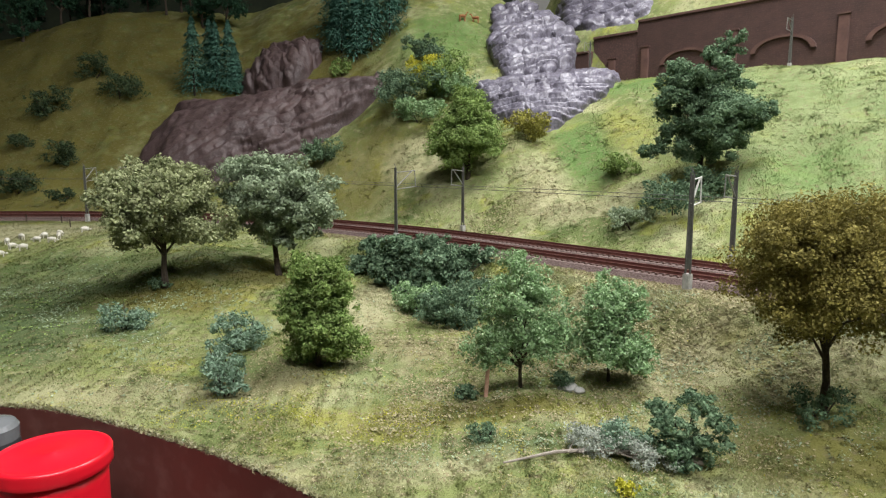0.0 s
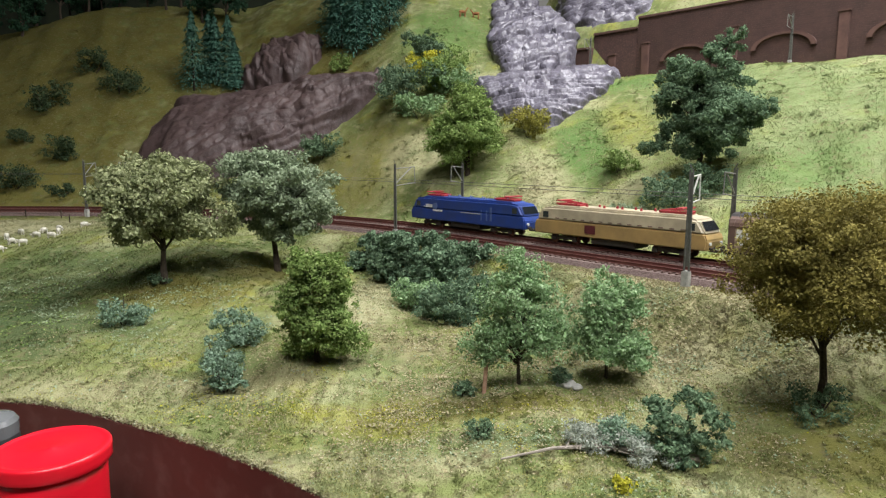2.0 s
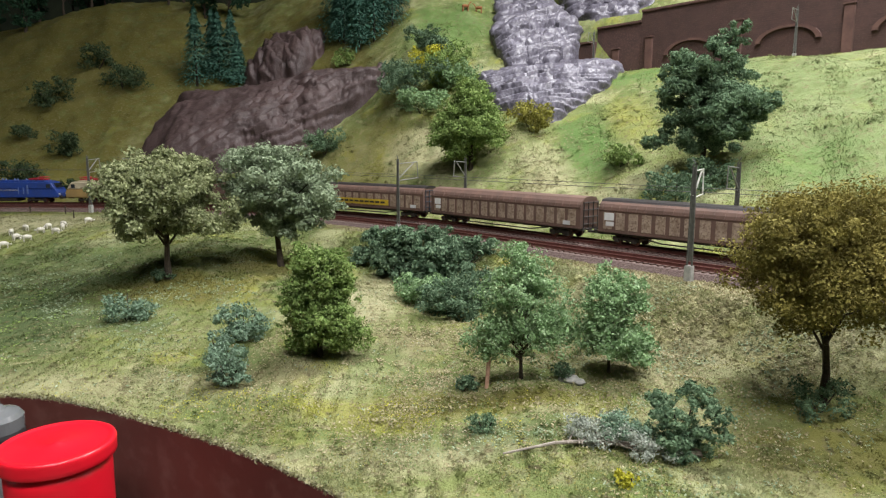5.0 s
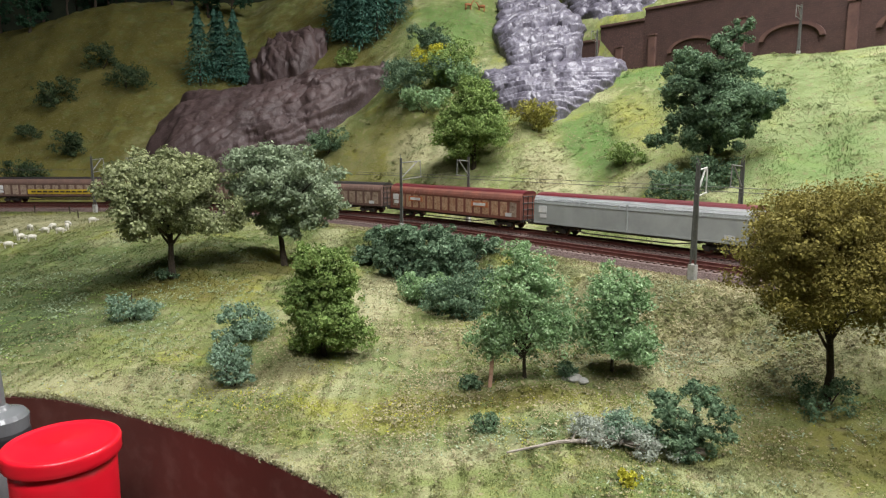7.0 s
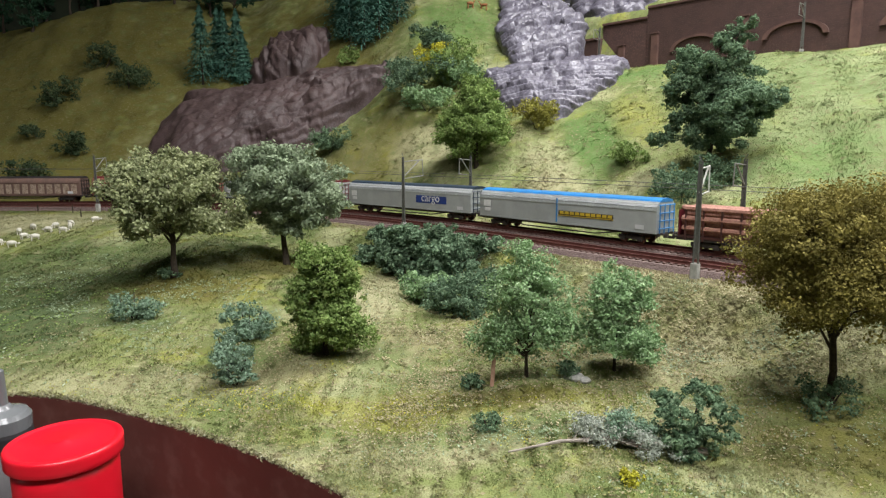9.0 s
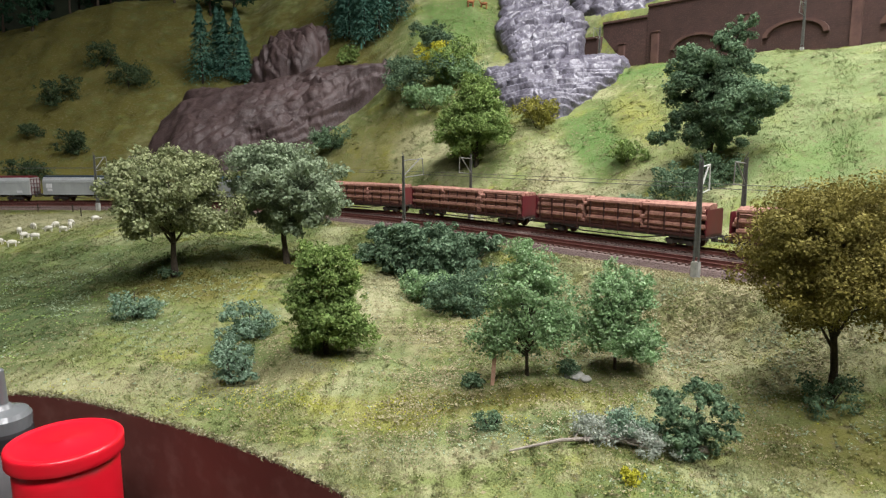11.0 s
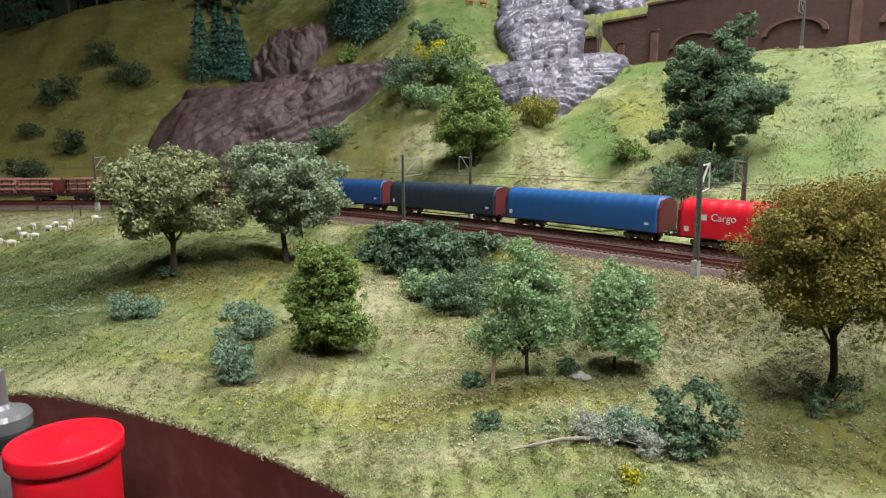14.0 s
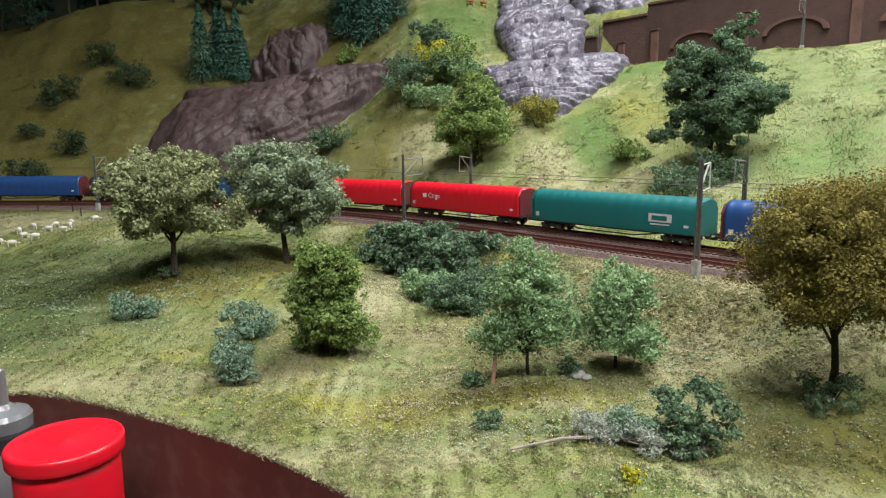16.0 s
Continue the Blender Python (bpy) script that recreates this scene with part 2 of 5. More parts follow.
def extrude_profile(bm, pts, x0, x1):
    """Closed profile of (y, z) points drawn out along x."""
    a = [bm.verts.new((x0, y, z)) for y, z in pts]
    b = [bm.verts.new((x1, y, z)) for y, z in pts]
    n = len(pts)
    for i in range(n):
        bm.faces.new((a[i], a[(i + 1) % n], b[(i + 1) % n], b[i]))
    bm.faces.new(a[::-1])
    bm.faces.new(b)
    bmesh.ops.recalc_face_normals(bm, faces=bm.faces[:])


def thing(name, m, label, category, group=""):
    ob = new(name)
    ob.empty_display_size = 0.01
    ob.matrix_basis = m
    return tagged(ob, label, category, group)


# ---- the double track: plan ----
HEAD = radians(131)
P0, RAD, CEN = Vector((0.03, 0.89)), 1.05, Vector((-0.763, 0.201))
DIR, NRM = Vector((math.cos(HEAD), math.sin(HEAD))), Vector((math.sin(HEAD), -math.cos(HEAD)))
ARC = RAD * (math.pi - HEAD)
S_R, RAD2 = -0.62, 1.5
P1 = P0 + S_R * DIR
CEN2 = P1 + RAD2 * NRM
TURN2 = radians(18)
HEAD2 = HEAD + TURN2
DIR2, NRM2 = Vector((math.cos(HEAD2), math.sin(HEAD2))), Vector((math.sin(HEAD2), -math.cos(HEAD2)))
P2 = CEN2 - RAD2 * NRM2
S_R2 = S_R - RAD2 * TURN2


def track_at(s, off=0.0):
    """Place and heading on the far track at s metres (growing to the left); off > 0 lies nearer to the front edge."""
    s, off = float(s), float(off)
    if s > ARC:
        p, h = CEN + Vector((0, RAD)) + Vector((-(s - ARC), 0)), math.pi
    elif s > 0:
        a = HEAD - math.pi / 2 + s / RAD
        p, h = CEN + RAD * Vector((math.cos(a), math.sin(a))), a + math.pi / 2
    elif s > S_R:
        p, h = P0 + s * DIR, HEAD
    elif s > S_R2:
        h = HEAD + (S_R - s) / RAD2
        p = CEN2 - RAD2 * Vector((math.sin(h), -math.cos(h)))
    else:
        p, h = P2 + (s - S_R2) * DIR2, HEAD2
    return p - off * Vector((math.sin(h), -math.cos(h))), h


def behind(x, y):
    """Signed distance behind the far track's centre line, for arrays."""
    x, y = np.asarray(x, float), np.asarray(y, float)
    a = np.arctan2(y - CEN.y, x - CEN.x)
    d = (x - P0.x) * NRM.x + (y - P0.y) * NRM.y
    arc = np.hypot(x - CEN.x, y - CEN.y) - RAD
    d = np.where((a > HEAD - math.pi / 2) & (y > CEN.y), arc, d)
    d = np.where((x < CEN.x) & (y > -0.5), y - CEN.y - RAD, d)
    s1 = (x - P1.x) * DIR.x + (y - P1.y) * DIR.y
    s2 = (x - P2.x) * DIR2.x + (y - P2.y) * DIR2.y
    d = np.where((s1 < 0) & (x > 0), RAD2 - np.hypot(x - CEN2.x, y - CEN2.y), d)
    d = np.where((s2 < 0) & (x > 0.3), (x - P2.x) * NRM2.x + (y - P2.y) * NRM2.y, d)
    return d


# front edge of the baseboard: Y on the edge at X
def edge_y(x):
    x = np.asarray(x, float)
    q = np.clip(-x, 0, 0.303)
    return 0.2325 + 1.02 * q - 1.68 * q * q - 0.62 * np.maximum(x, 0)


def lerp_table(u, xs, vs):
    return np.interp(u, xs, vs)


def sm(a, b, x):
    t = np.clip((x - a) / (b - a), 0, 1)
    return t * t * (3 - 2 * t)


def wavy(x, y, f, seed):
    """Cheap smooth noise in about -1..1, for arrays."""
    r = np.random.RandomState(seed)
    out = np.zeros_like(np.asarray(x, float))
    for k in range(6):
        a, ph, ff = r.uniform(0, 6.28), r.uniform(0, 6.28), f * r.uniform(0.6, 1.7)
        out = out + np.sin(ff * (x * math.cos(a) + y * math.sin(a)) + ph)
    return out / 3.2


LEDGE = 0.275


def height(x, y):
    """Height of the landscape; the rail tops lie at 0."""
    x, y = np.asarray(x, float), np.asarray(y, float)
    d = behind(x, y)
    u = x / np.maximum(y, 0.25)
    # front: embankment, then meadow falling to the edge
    steep = sm(-0.35, 0.0, x)
    q = -d - 0.112
    zf = -0.010 - (0.034 * sm(0.008, 0.085, q) * steep + 0.030 * sm(0, 0.55, q) * (1 - steep)) - 0.018 * sm(0.1, 0.5, q)
    zf = zf + (0.006 * wavy(x, y, 22, 3) + (0.0016 * wavy(x, y, 75, 12) + 0.0011 * wavy(x, y, 190, 13)) * sm(0.0, 0.04, y - edge_y(x)) + 0.0008 * wavy(x, y, 330, 14) * sm(0.002, 0.02, y - edge_y(x))) * sm(0.0, 0.1, q)
    zf = zf + (0.0022 * wavy(x, y, 60, 17) + 0.0016 * wavy(x, y, 120, 18)) * sm(0.005, 0.03, q) * (1 - sm(0.10, 0.22, q)) * steep
    # back: hillside
    k = lerp_table(u, [-0.9, -0.68, -0.5, -0.3, -0.16, -0.05, 0.06, 0.16, 0.26, 0.68], [0.62, 0.66, 0.72, 0.62, 0.74, 0.86, 0.74, 0.62, 0.60, 0.50])
    top = lerp_table(u, [-0.9, -0.68, -0.5, -0.2, 0.05, 0.11, 0.17, 0.3, 0.7], [0.40, 0.465, 0.58, 0.66, 0.66, 0.50, 0.30, LEDGE, LEDGE])
    w = np.maximum(d - 0.075, 0)
    zb = k * w * w / (w + 0.03)
    zb = np.minimum(zb, top) - 0.012 * np.exp(-((zb - top) / 0.03) ** 2)
    zb = zb - 0.010 + 0.010 * wavy(x, y, 13, 5) * sm(0.08, 0.25, d) + (0.004 * wavy(x, y, 40, 6) + 0.0025 * wavy(x, y, 95, 16) + 0.0014 * wavy(x, y, 210, 19)) * sm(0.08, 0.2, d)
    # plateau behind the retaining wall
    zb = zb + (0.425 - zb) * sm(0.790, 0.830, d) * sm(0.15, 0.19, u)
    zb = zb + np.where(u > 0.0, np.minimum(1.25 * np.maximum(d - 0.865, 0), 0.34), 0) * sm(0.10, 0.19, u)
    return np.where(d > 0, zb, np.where(d > -0.112, -0.010, zf))


def place(x, y, dz=0.0):
    return Vector((x, y, float(height(x, y)) + dz))


# ---- ground ----
def axis(lo, hi, f0, f1, fine, coarse):
    a = list(np.arange(f0, f1, fine))
    return np.array(list(np.linspace(lo, f0 - fine, int((f0 - lo) / coarse))) + a + list(np.linspace(f1 + fine, hi, int((hi - f1) / coarse))))


def build_ground():
    xs = axis(-6.5, 6.0, -1.55, 1.2, 0.0062, 0.12)
    us = np.linspace(0, 1, 380)
    verts, faces = [], []
    X = np.repeat(xs, len(us))
    e = edge_y(X)
    far = np.full_like(X, 2.75)
    T = np.tile(us, len(xs)) ** 1.35
    Y = e + (far - e) * T
    Z = height(X, Y)
    verts = np.stack([X, Y, Z], 1)
    n = len(us)
    i, j = np.meshgrid(np.arange(len(xs) - 1), np.arange(n - 1), indexing="ij")
    a = (i * n + j).ravel()
    faces = np.stack([a, a + n, a + n + 1, a + 1], 1)
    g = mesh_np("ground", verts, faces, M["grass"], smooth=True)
    tagged(g, "model landscape of green and straw static grass over hills", "ground", kind="structure")
    # fascia board under the front edge
    bm = bmesh.new()
    row = []
    for x in xs:
        y, z = float(edge_y(x)), float(height(x, edge_y(x)))
        lip = 0.004 * noise.noise(Vector((x * 40, 3, 0)))
        row.append([bm.verts.new(c) for c in ((x, y + 0.006, z - 0.008), (x, y - 0.0002, z - 0.0006), (x, y - 0.0012, z - 0.0016 + lip * 0.2), (x, y - 0.0022, -0.55), (x, y + 0.006, -0.55))])
    for p, q in zip(row, row[1:]):
        for k in range(4):
            bm.faces.new((p[k], p[k + 1], q[k + 1], q[k]))
    f = link("fascia", bm, M["fascia"], smooth=False)
    tagged(f, "dark red-brown painted board closing the layout's front edge", "fascia", kind="structure")


build_ground()


# ---- room ----
def build_room():
    r = ROOM
    t = 0.1
    for nm, c in (("floor", (r["x0"], r["x1"], r["y0"], r["y1"], r["z0"] - t, r["z0"])), ("ceiling", (r["x0"], r["x1"], r["y0"], r["y1"], r["z1"], r["z1"] + t)),
                  ("wall_north", (r["x0"] - t, r["x1"] + t, r["y1"], r["y1"] + t, r["z0"], r["z1"])), ("wall_south", (r["x0"] - t, r["x1"] + t, r["y0"] - t, r["y0"], r["z0"], r["z1"])),
                  ("wall_west", (r["x0"] - t, r["x0"], r["y0"], r["y1"], r["z0"], r["z1"])), ("wall_east", (r["x1"], r["x1"] + t, r["y0"], r["y1"], r["z0"], r["z1"]))):
        bm = bmesh.new()
        box(bm, *c)
        tagged(link(nm, bm, M["floorpaint" if nm == "floor" else "plaster"]), "plain painted room " + nm.split("_")[0], nm.split("_")[0], kind="structure")
    # added board, darkening the gap over the left hill like far woodland
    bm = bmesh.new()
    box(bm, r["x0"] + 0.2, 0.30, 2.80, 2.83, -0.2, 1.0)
    tagged(link("backdrop", bm, mat("backdrop_green", (0.012, 0.018, 0.010), (0.035, 0.045, 0.022), 9, 0.95, 0.1)), "dark green board added as backdrop behind the hills", "backdrop", kind="structure")
    white = bpy.data.materials.new("luminaire_glow")
    white.use_nodes = True
    b = white.node_tree.nodes["Principled BSDF"]
    b.inputs["Emission Color"].default_value = (1, 0.97, 0.92, 1)
    b.inputs["Emission Strength"].default_value = 2.0
    # all out of view; the front one is added to brighten the wagon sides
    for x, y, lx, ly, watts in LUMINAIRES:
        th = thing("ceiling_light", pose(x, y, r["z1"]), "unseen white fluorescent ceiling light fixture", "lamp", "ceiling lights")
        bm = bmesh.new()
        box(bm, -lx / 2 - 0.02, lx / 2 + 0.02, -ly / 2 - 0.02, ly / 2 + 0.02, -0.05, -0.001, 0.005)
        part("housing", bm, M["plaster"], th)
        bm = bmesh.new()
        box(bm, -lx / 2, lx / 2, -ly / 2, ly / 2, -0.056, -0.052)
        part("diffuser", bm, white, th)
        la = bpy.data.lights.new("tube_light", "AREA")
        la.shape, la.size, la.size_y, la.energy, la.color = "RECTANGLE", lx, ly, watts, (0.975, 0.975, 0.985)
        lo = new("tube_light", la)
        lo.matrix_basis = pose(x, y, r["z1"] - 0.06)


build_room()


# ---- track ----
def build_track():
    for off, nm in ((0.0, "far"), (0.0615, "near")):
        th = thing("railway_track", pose(0, 0, 0), "model railway track with rusty rails on brown ballast", "track", "double track")
        S = np.concatenate([np.arange(-6.8, -0.8, 0.1), np.arange(-0.8, 1.3, 0.02), np.arange(1.3, 5.4, 0.1)])

        def sweep(prof, name, material, label=""):
            bm = bmesh.new()
            prev = None
            for s in S:
                p, h = track_at(s, off)
                nx, ny = -math.sin(h), math.cos(h)
                cur = [bm.verts.new((p.x + nx * o, p.y + ny * o, z)) for o, z in prof]
                if prev:
                    for k in range(len(prof)):
                        bm.faces.new((prev[k], prev[(k + 1) % len(prof)], cur[(k + 1) % len(prof)], cur[k]))
                prev = cur
            bmesh.ops.recalc_face_normals(bm, faces=bm.faces[:])
            return part(name, bm, material, th, label)
        for g in (-0.00875, 0.00875):
            sweep([(g - 0.0011, -0.0032), (g + 0.0011, -0.0032), (g + 0.0004, -0.0022), (g + 0.0005, -0.0008), (g + 0.00075, 0), (g - 0.00075, 0), (g - 0.0005, -0.0008), (g - 0.0004, -0.0022)], "rail", M["rail"])
        sweep([(-0.0240, -0.0105), (0.0240, -0.0105), (0.019, -0.0045), (0, -0.0042), (-0.019, -0.0045)], "ballast_bed", M["ballast"])
        bm = bmesh.new()
        box(bm, -0.0012, 0.0012, -0.0150, 0.0150, -0.0060, -0.0031)
        first = None
        me = None
        for i, s in enumerate(np.arange(-0.9, 1.25, 0.0072)):
            p, h = track_at(float(s), off)
            if me is None:
                first = part("sleeper", bm, M["sleeper"], th)
                me = first.data
                ob = first
            else:
                ob = new("sleeper", me)
                ob.parent = th
            ob.matrix_basis = Matrix.Translation((p.x, p.y, 0)) @ Matrix.Rotation(h, 4, "Z")


build_track()


# ---- masts and wires ----
def mast(x, y, ang, pale=False, reach=1.0):
    """Lattice catenary mast; its arm points along ang (degrees)."""
    z = float(height(x, y)) + 0.008
    th = thing("catenary_mast", pose(x, y, z, 0, 0, ang), "dark lattice overhead line mast beside the track", "mast", "catenary masts")
    hgt = 0.091
    bm = bmesh.new()
    box(bm, -0.0032, 0.0032, -0.0032, 0.0032, -0.011, 0.006, 0.0006)
    part("foot", bm, M["concrete"], th, "pale concrete foot")
    for sy in (-1, 1):
        bm = bmesh.new()
        tube(bm, (0, sy * 0.0022, 0.006), (0, sy * 0.0013, hgt), 0.0010, 0.0008, 6)
        part("upright", bm, M["pole"], th)
    bm = bmesh.new()
    for i in range(12):
        z0, z1 = 0.008 + i * 0.0073, 0.008 + (i + 1) * 0.0073
        s = 1 if i % 2 else -1
        tube(bm, (0, -s * 0.002, z0), (0, s * 0.0018, z1), 0.00045, seg=4)
    box(bm, -0.0004, 0.0004, -0.0018, 0.0018, 0.01, hgt - 0.002)
    part("lattice", bm, M["pole"], th)
    lm = M["pole_l"] if pale else M["arm"]
    for nm, a, b in (("top_tube", (0, 0, hgt - 0.006), (0.023, 0, hgt - 0.004)), ("stay", (0, 0, hgt - 0.026), (0.019, 0, hgt - 0.0045)), ("lower_tube", (0, 0, hgt - 0.028), (0.0245, 0, hgt - 0.025)), ("drop_rod", (0.0225, 0, hgt - 0.004), (0.0235, 0, hgt - 0.026))):
        bm = bmesh.new()
        tube(bm, (a[0] * reach, a[1], a[2]), (b[0] * reach, b[1], b[2]), 0.0006 if nm != "stay" else 0.0008, seg=6)
        part(nm, bm, lm, th)
    return th


def build_masts():
    # along the near side, arms over the near track; along the far side, arms over the far track
    for s, pale, reach in ((-0.379, True, 0.65), (0.032, False, 1.45), (0.75, False, 1.4), (1.3, False, 1.4), (-0.85, False, 1.0)):
        p, h = track_at(s, 0.095)
        mast(p.x, p.y, math.degrees(h) - 90, pale, reach)
    for s, pale in ((-0.353, False), (0.044, False), (0.76, False), (-0.85, False)):
        p, h = track_at(s, -0.040)
        mast(p.x, p.y, math.degrees(h) + 90, pale)
    for off in (0.0615, 0.0):
        for nm, z in (("contact_wire", 0.064),):
            bm = bmesh.new()
            prev = None
            for s in np.arange(-1.6, 2.0, 0.05):
                p, h = track_at(float(s), off)
                cur = Vector((p.x, p.y, z))
                if prev:
                    tube(bm, prev, cur, 0.00028, seg=4)
                prev = cur
            tagged(link(nm, bm, M["pole"]), "thin dark overhead wire strung above the track", "wire", "overhead wires")


build_masts()


# ---- plants ----
def leaf_cloud(rs, centres, radii, n, size, flat=0.75, shell=0.55):
    """Triangular leaf flakes spread through ball-shaped clumps."""
    centres, radii = np.asarray(centres, float), np.asarray(radii, float)
    m = 15
    v = rs.normal(size=(len(centres), m, 3))
    v /= np.linalg.norm(v, axis=2)[:, :, None]
    sub = (centres[:, None, :] + v * (radii[:, None] * rs.uniform(0.45, 0.95, (len(centres), m)))[:, :, None] * np.array([1, 1, flat])).reshape(-1, 3)
    srad = np.repeat(radii, m) * rs.uniform(0.22, 0.42, len(sub))
    wgt = srad ** 2
    idx = rs.choice(len(sub), n, p=wgt / wgt.sum())
    v = rs.normal(size=(n, 3))
    v /= np.linalg.norm(v, axis=1)[:, None]
    r = 0.35 + 0.65 * rs.rand(n) ** 0.6
    r *= 1 + 0.10 * rs.normal(size=n)
    c = sub[idx] + v * (r * srad[idx])[:, None] * np.array([1, 1, flat])
    nrm = v + 0.55 * rs.normal(size=(n, 3)) + np.array([0, 0, 0.25])
    a = np.cross(nrm, rs.normal(size=(n, 3)))
    a /= np.linalg.norm(a, axis=1)[:, None] + 1e-9
    b = np.cross(nrm, a)
    b /= np.linalg.norm(b, axis=1)[:, None] + 1e-9
    s = (size * rs.uniform(0.6, 1.4, n))[:, None]
    quad = np.stack([c - a * s, c - b * s * 0.6, c + a * s, c + b * s * 0.6], 1)
    return quad.reshape(-1, 3), np.arange(4 * n).reshape(-1, 4)


def tree(name, x, y, h, trunk_h, crown_w, crown_h, material, label, clumps=16, leaves=7000, size=0.0013, seed=1, trunk_r=0.0032, taper=0.0, flat=0.75, base_dz=0.0, lean=0.0, low=False, group="", lobes=None):
    rs = np.random.RandomState(seed)
    th = thing(name, Matrix.Translation(place(x, y, base_dz)), label, "bush" if "bush" in name else "tree", group)
    cen, rad, limbs = [], [], []
    zc = h - crown_h / 2
    for i in range(clumps):
        for _ in range(50):
            v = rs.uniform(-1, 1, 3)
            if 0.3 < (v ** 2).sum() < 1.25 and np.hypot(v[0], v[1]) < 1:
                break
        if low:
            v[2] = rs.uniform(-1, 1)
            q = np.hypot(v[0], v[1]) + 1e-6
            v[:2] *= rs.uniform(0.35, 1.0) / q
        zz = v[2]
        wid = crown_w / 2 * 1.06 * (1 - taper * (zz + 1) / 2)
        r = crown_w * rs.uniform(0.17, 0.26) * (1 - 0.5 * taper * (zz + 1) / 2)
        c = np.array([v[0] * (wid - r * 0.75) + lean * (zc + zz * crown_h / 2), v[1] * (wid - r * 0.75), zc + zz * (crown_h / 2 - r * flat)])
        cen.append(c)
        rad.append(r)
        limbs.append(c)
    if lobes:
        cen = [np.array([a, rs.uniform(-0.5, 0.5) * c * 1.6, b]) for a, b, c in lobes]
        rad = [c * 1.32 for a, b, c in lobes]
        limbs = cen
    bm = bmesh.new()
    bend = [(0, 0, -0.006)]
    top = h * 0.8 if not low else h * 0.7
    for k in range(1, 7):
        z = top * k / 6
        bend.append((lean * z + rs.normal() * trunk_r * 0.45, rs.normal() * trunk_r * 0.45, z))
    for k in range(6):
        f = lambda q: trunk_r * (1.25 if q == 0 else 1 - 0.13 * q)
        tube(bm, bend[k], bend[k + 1], f(k), f(k + 1), 8)
    part("trunk", bm, M["bark"], th)
    for c in limbs[: max(5, clumps // 2)]:
        bm = bmesh.new()
        z0 = max(trunk_h * 0.75, c[2] * 0.55)
        z0 = min(z0, top * 0.95)
        st = Vector((lean * z0, 0, z0))
        mid = st.lerp(Vector(c), 0.5) + Vector((0, 0, 0.06 * h * rs.rand()))
        tube(bm, st, mid, trunk_r * 0.42, trunk_r * 0.28, 5)
        tube(bm, mid, c, trunk_r * 0.28, trunk_r * 0.12, 5)
        part("limb", bm, M["bark"], th)
    v, f = leaf_cloud(rs, cen, rad, leaves, size, flat)
    mesh_np("crown", v, f, material, th)
    return th


def fir(x, y, h, seed, base_dz=0.0):
    rs = np.random.RandomState(seed)
    th = thing("fir_tree", Matrix.Translation(place(x, y, base_dz)), "tall dark blue-green model fir tree on the hillside", "tree", "fir trees")
    bm = bmesh.new()
    tube(bm, (0, 0, -0.006), (0, 0, h * 0.97), h * 0.016, h * 0.003, 6)
    part("trunk", bm, M["bark"], th)
    n = 4600
    t = rs.rand(n) ** 0.8
    tier = np.floor(t * 13) / 13
    frac = t * 13 - np.floor(t * 13)
    r = (1 - t) ** 0.85 * h * 0.315 * (0.42 + 0.58 * (1 - frac)) * rs.rand(n) ** 0.35 * (1 + 0.25 * np.sin(5 * rs.rand() + 3 * np.floor(t * 13))) + 0.0012
    a = rs.rand(n) * 6.283
    c = np.stack([r * np.cos(a), r * np.sin(a), h * (0.06 + 0.94 * t) - r * 0.35], 1)
    d = np.stack([np.cos(a), np.sin(a), -0.5 + 0.3 * rs.normal(size=n)], 1)
    w = np.stack([-np.sin(a), np.cos(a), 0.3 * rs.normal(size=n)], 1)
    s = (0.0034 * rs.uniform(0.6, 1.3, n))[:, None]
    q = np.stack([c - d * s, c - w * s * 0.45, c + d * s, c + w * s * 0.45], 1)
    mesh_np("needles", q.reshape(-1, 3), np.arange(4 * n).reshape(-1, 4), M["leaf_fir"], th)
    return th


def bush(x, y, w, h, material, label, seed, leaves=1500, size=0.0013, name="bush", depth=None):
    rs = np.random.RandomState(seed)
    th = thing(name, Matrix.Translation(place(x, y)), label, "bush", "bushes")
    for i in range(4):
        bm = bmesh.new()
        a = rs.uniform(0, 6.28)
        tube(bm, (0, 0, -0.003), (math.cos(a) * w * 0.3, math.sin(a) * w * 0.3, h * rs.uniform(0.4, 0.8)), 0.0007, 0.0003, 5)
        part("stem", bm, M["bark"], th)
    cen = [((rs.rand() - 0.5) * w * 0.8, (rs.rand() - 0.5) * (depth or w) * 0.8, h * rs.uniform(0.12, 0.80)) for _ in range(12)]
    rad = [min(w, h * 1.6) * rs.uniform(0.17, 0.30) for _ in cen]
    v, f = leaf_cloud(rs, cen, [r * 1.12 for r in rad], int(leaves * 1.9), size)
    v[:, 2] = np.maximum(v[:, 2], -0.004)
    mesh_np("foliage", v, f, material, th)
    return th


# ---- rocks ----
def field(P, scale, octaves, seed, stretch=(1, 1, 1)):
    """Fractal noise at each row of P."""
    off = Vector((seed * 3.1, seed * 1.7, seed * 0.9))
    k = Vector(stretch) * scale
    return np.array([noise.fractal(Vector((p[0] * k.x, p[1] * k.y, p[2] * k.z)) + off, 0.9, 2.1, octaves) for p in P.tolist()])


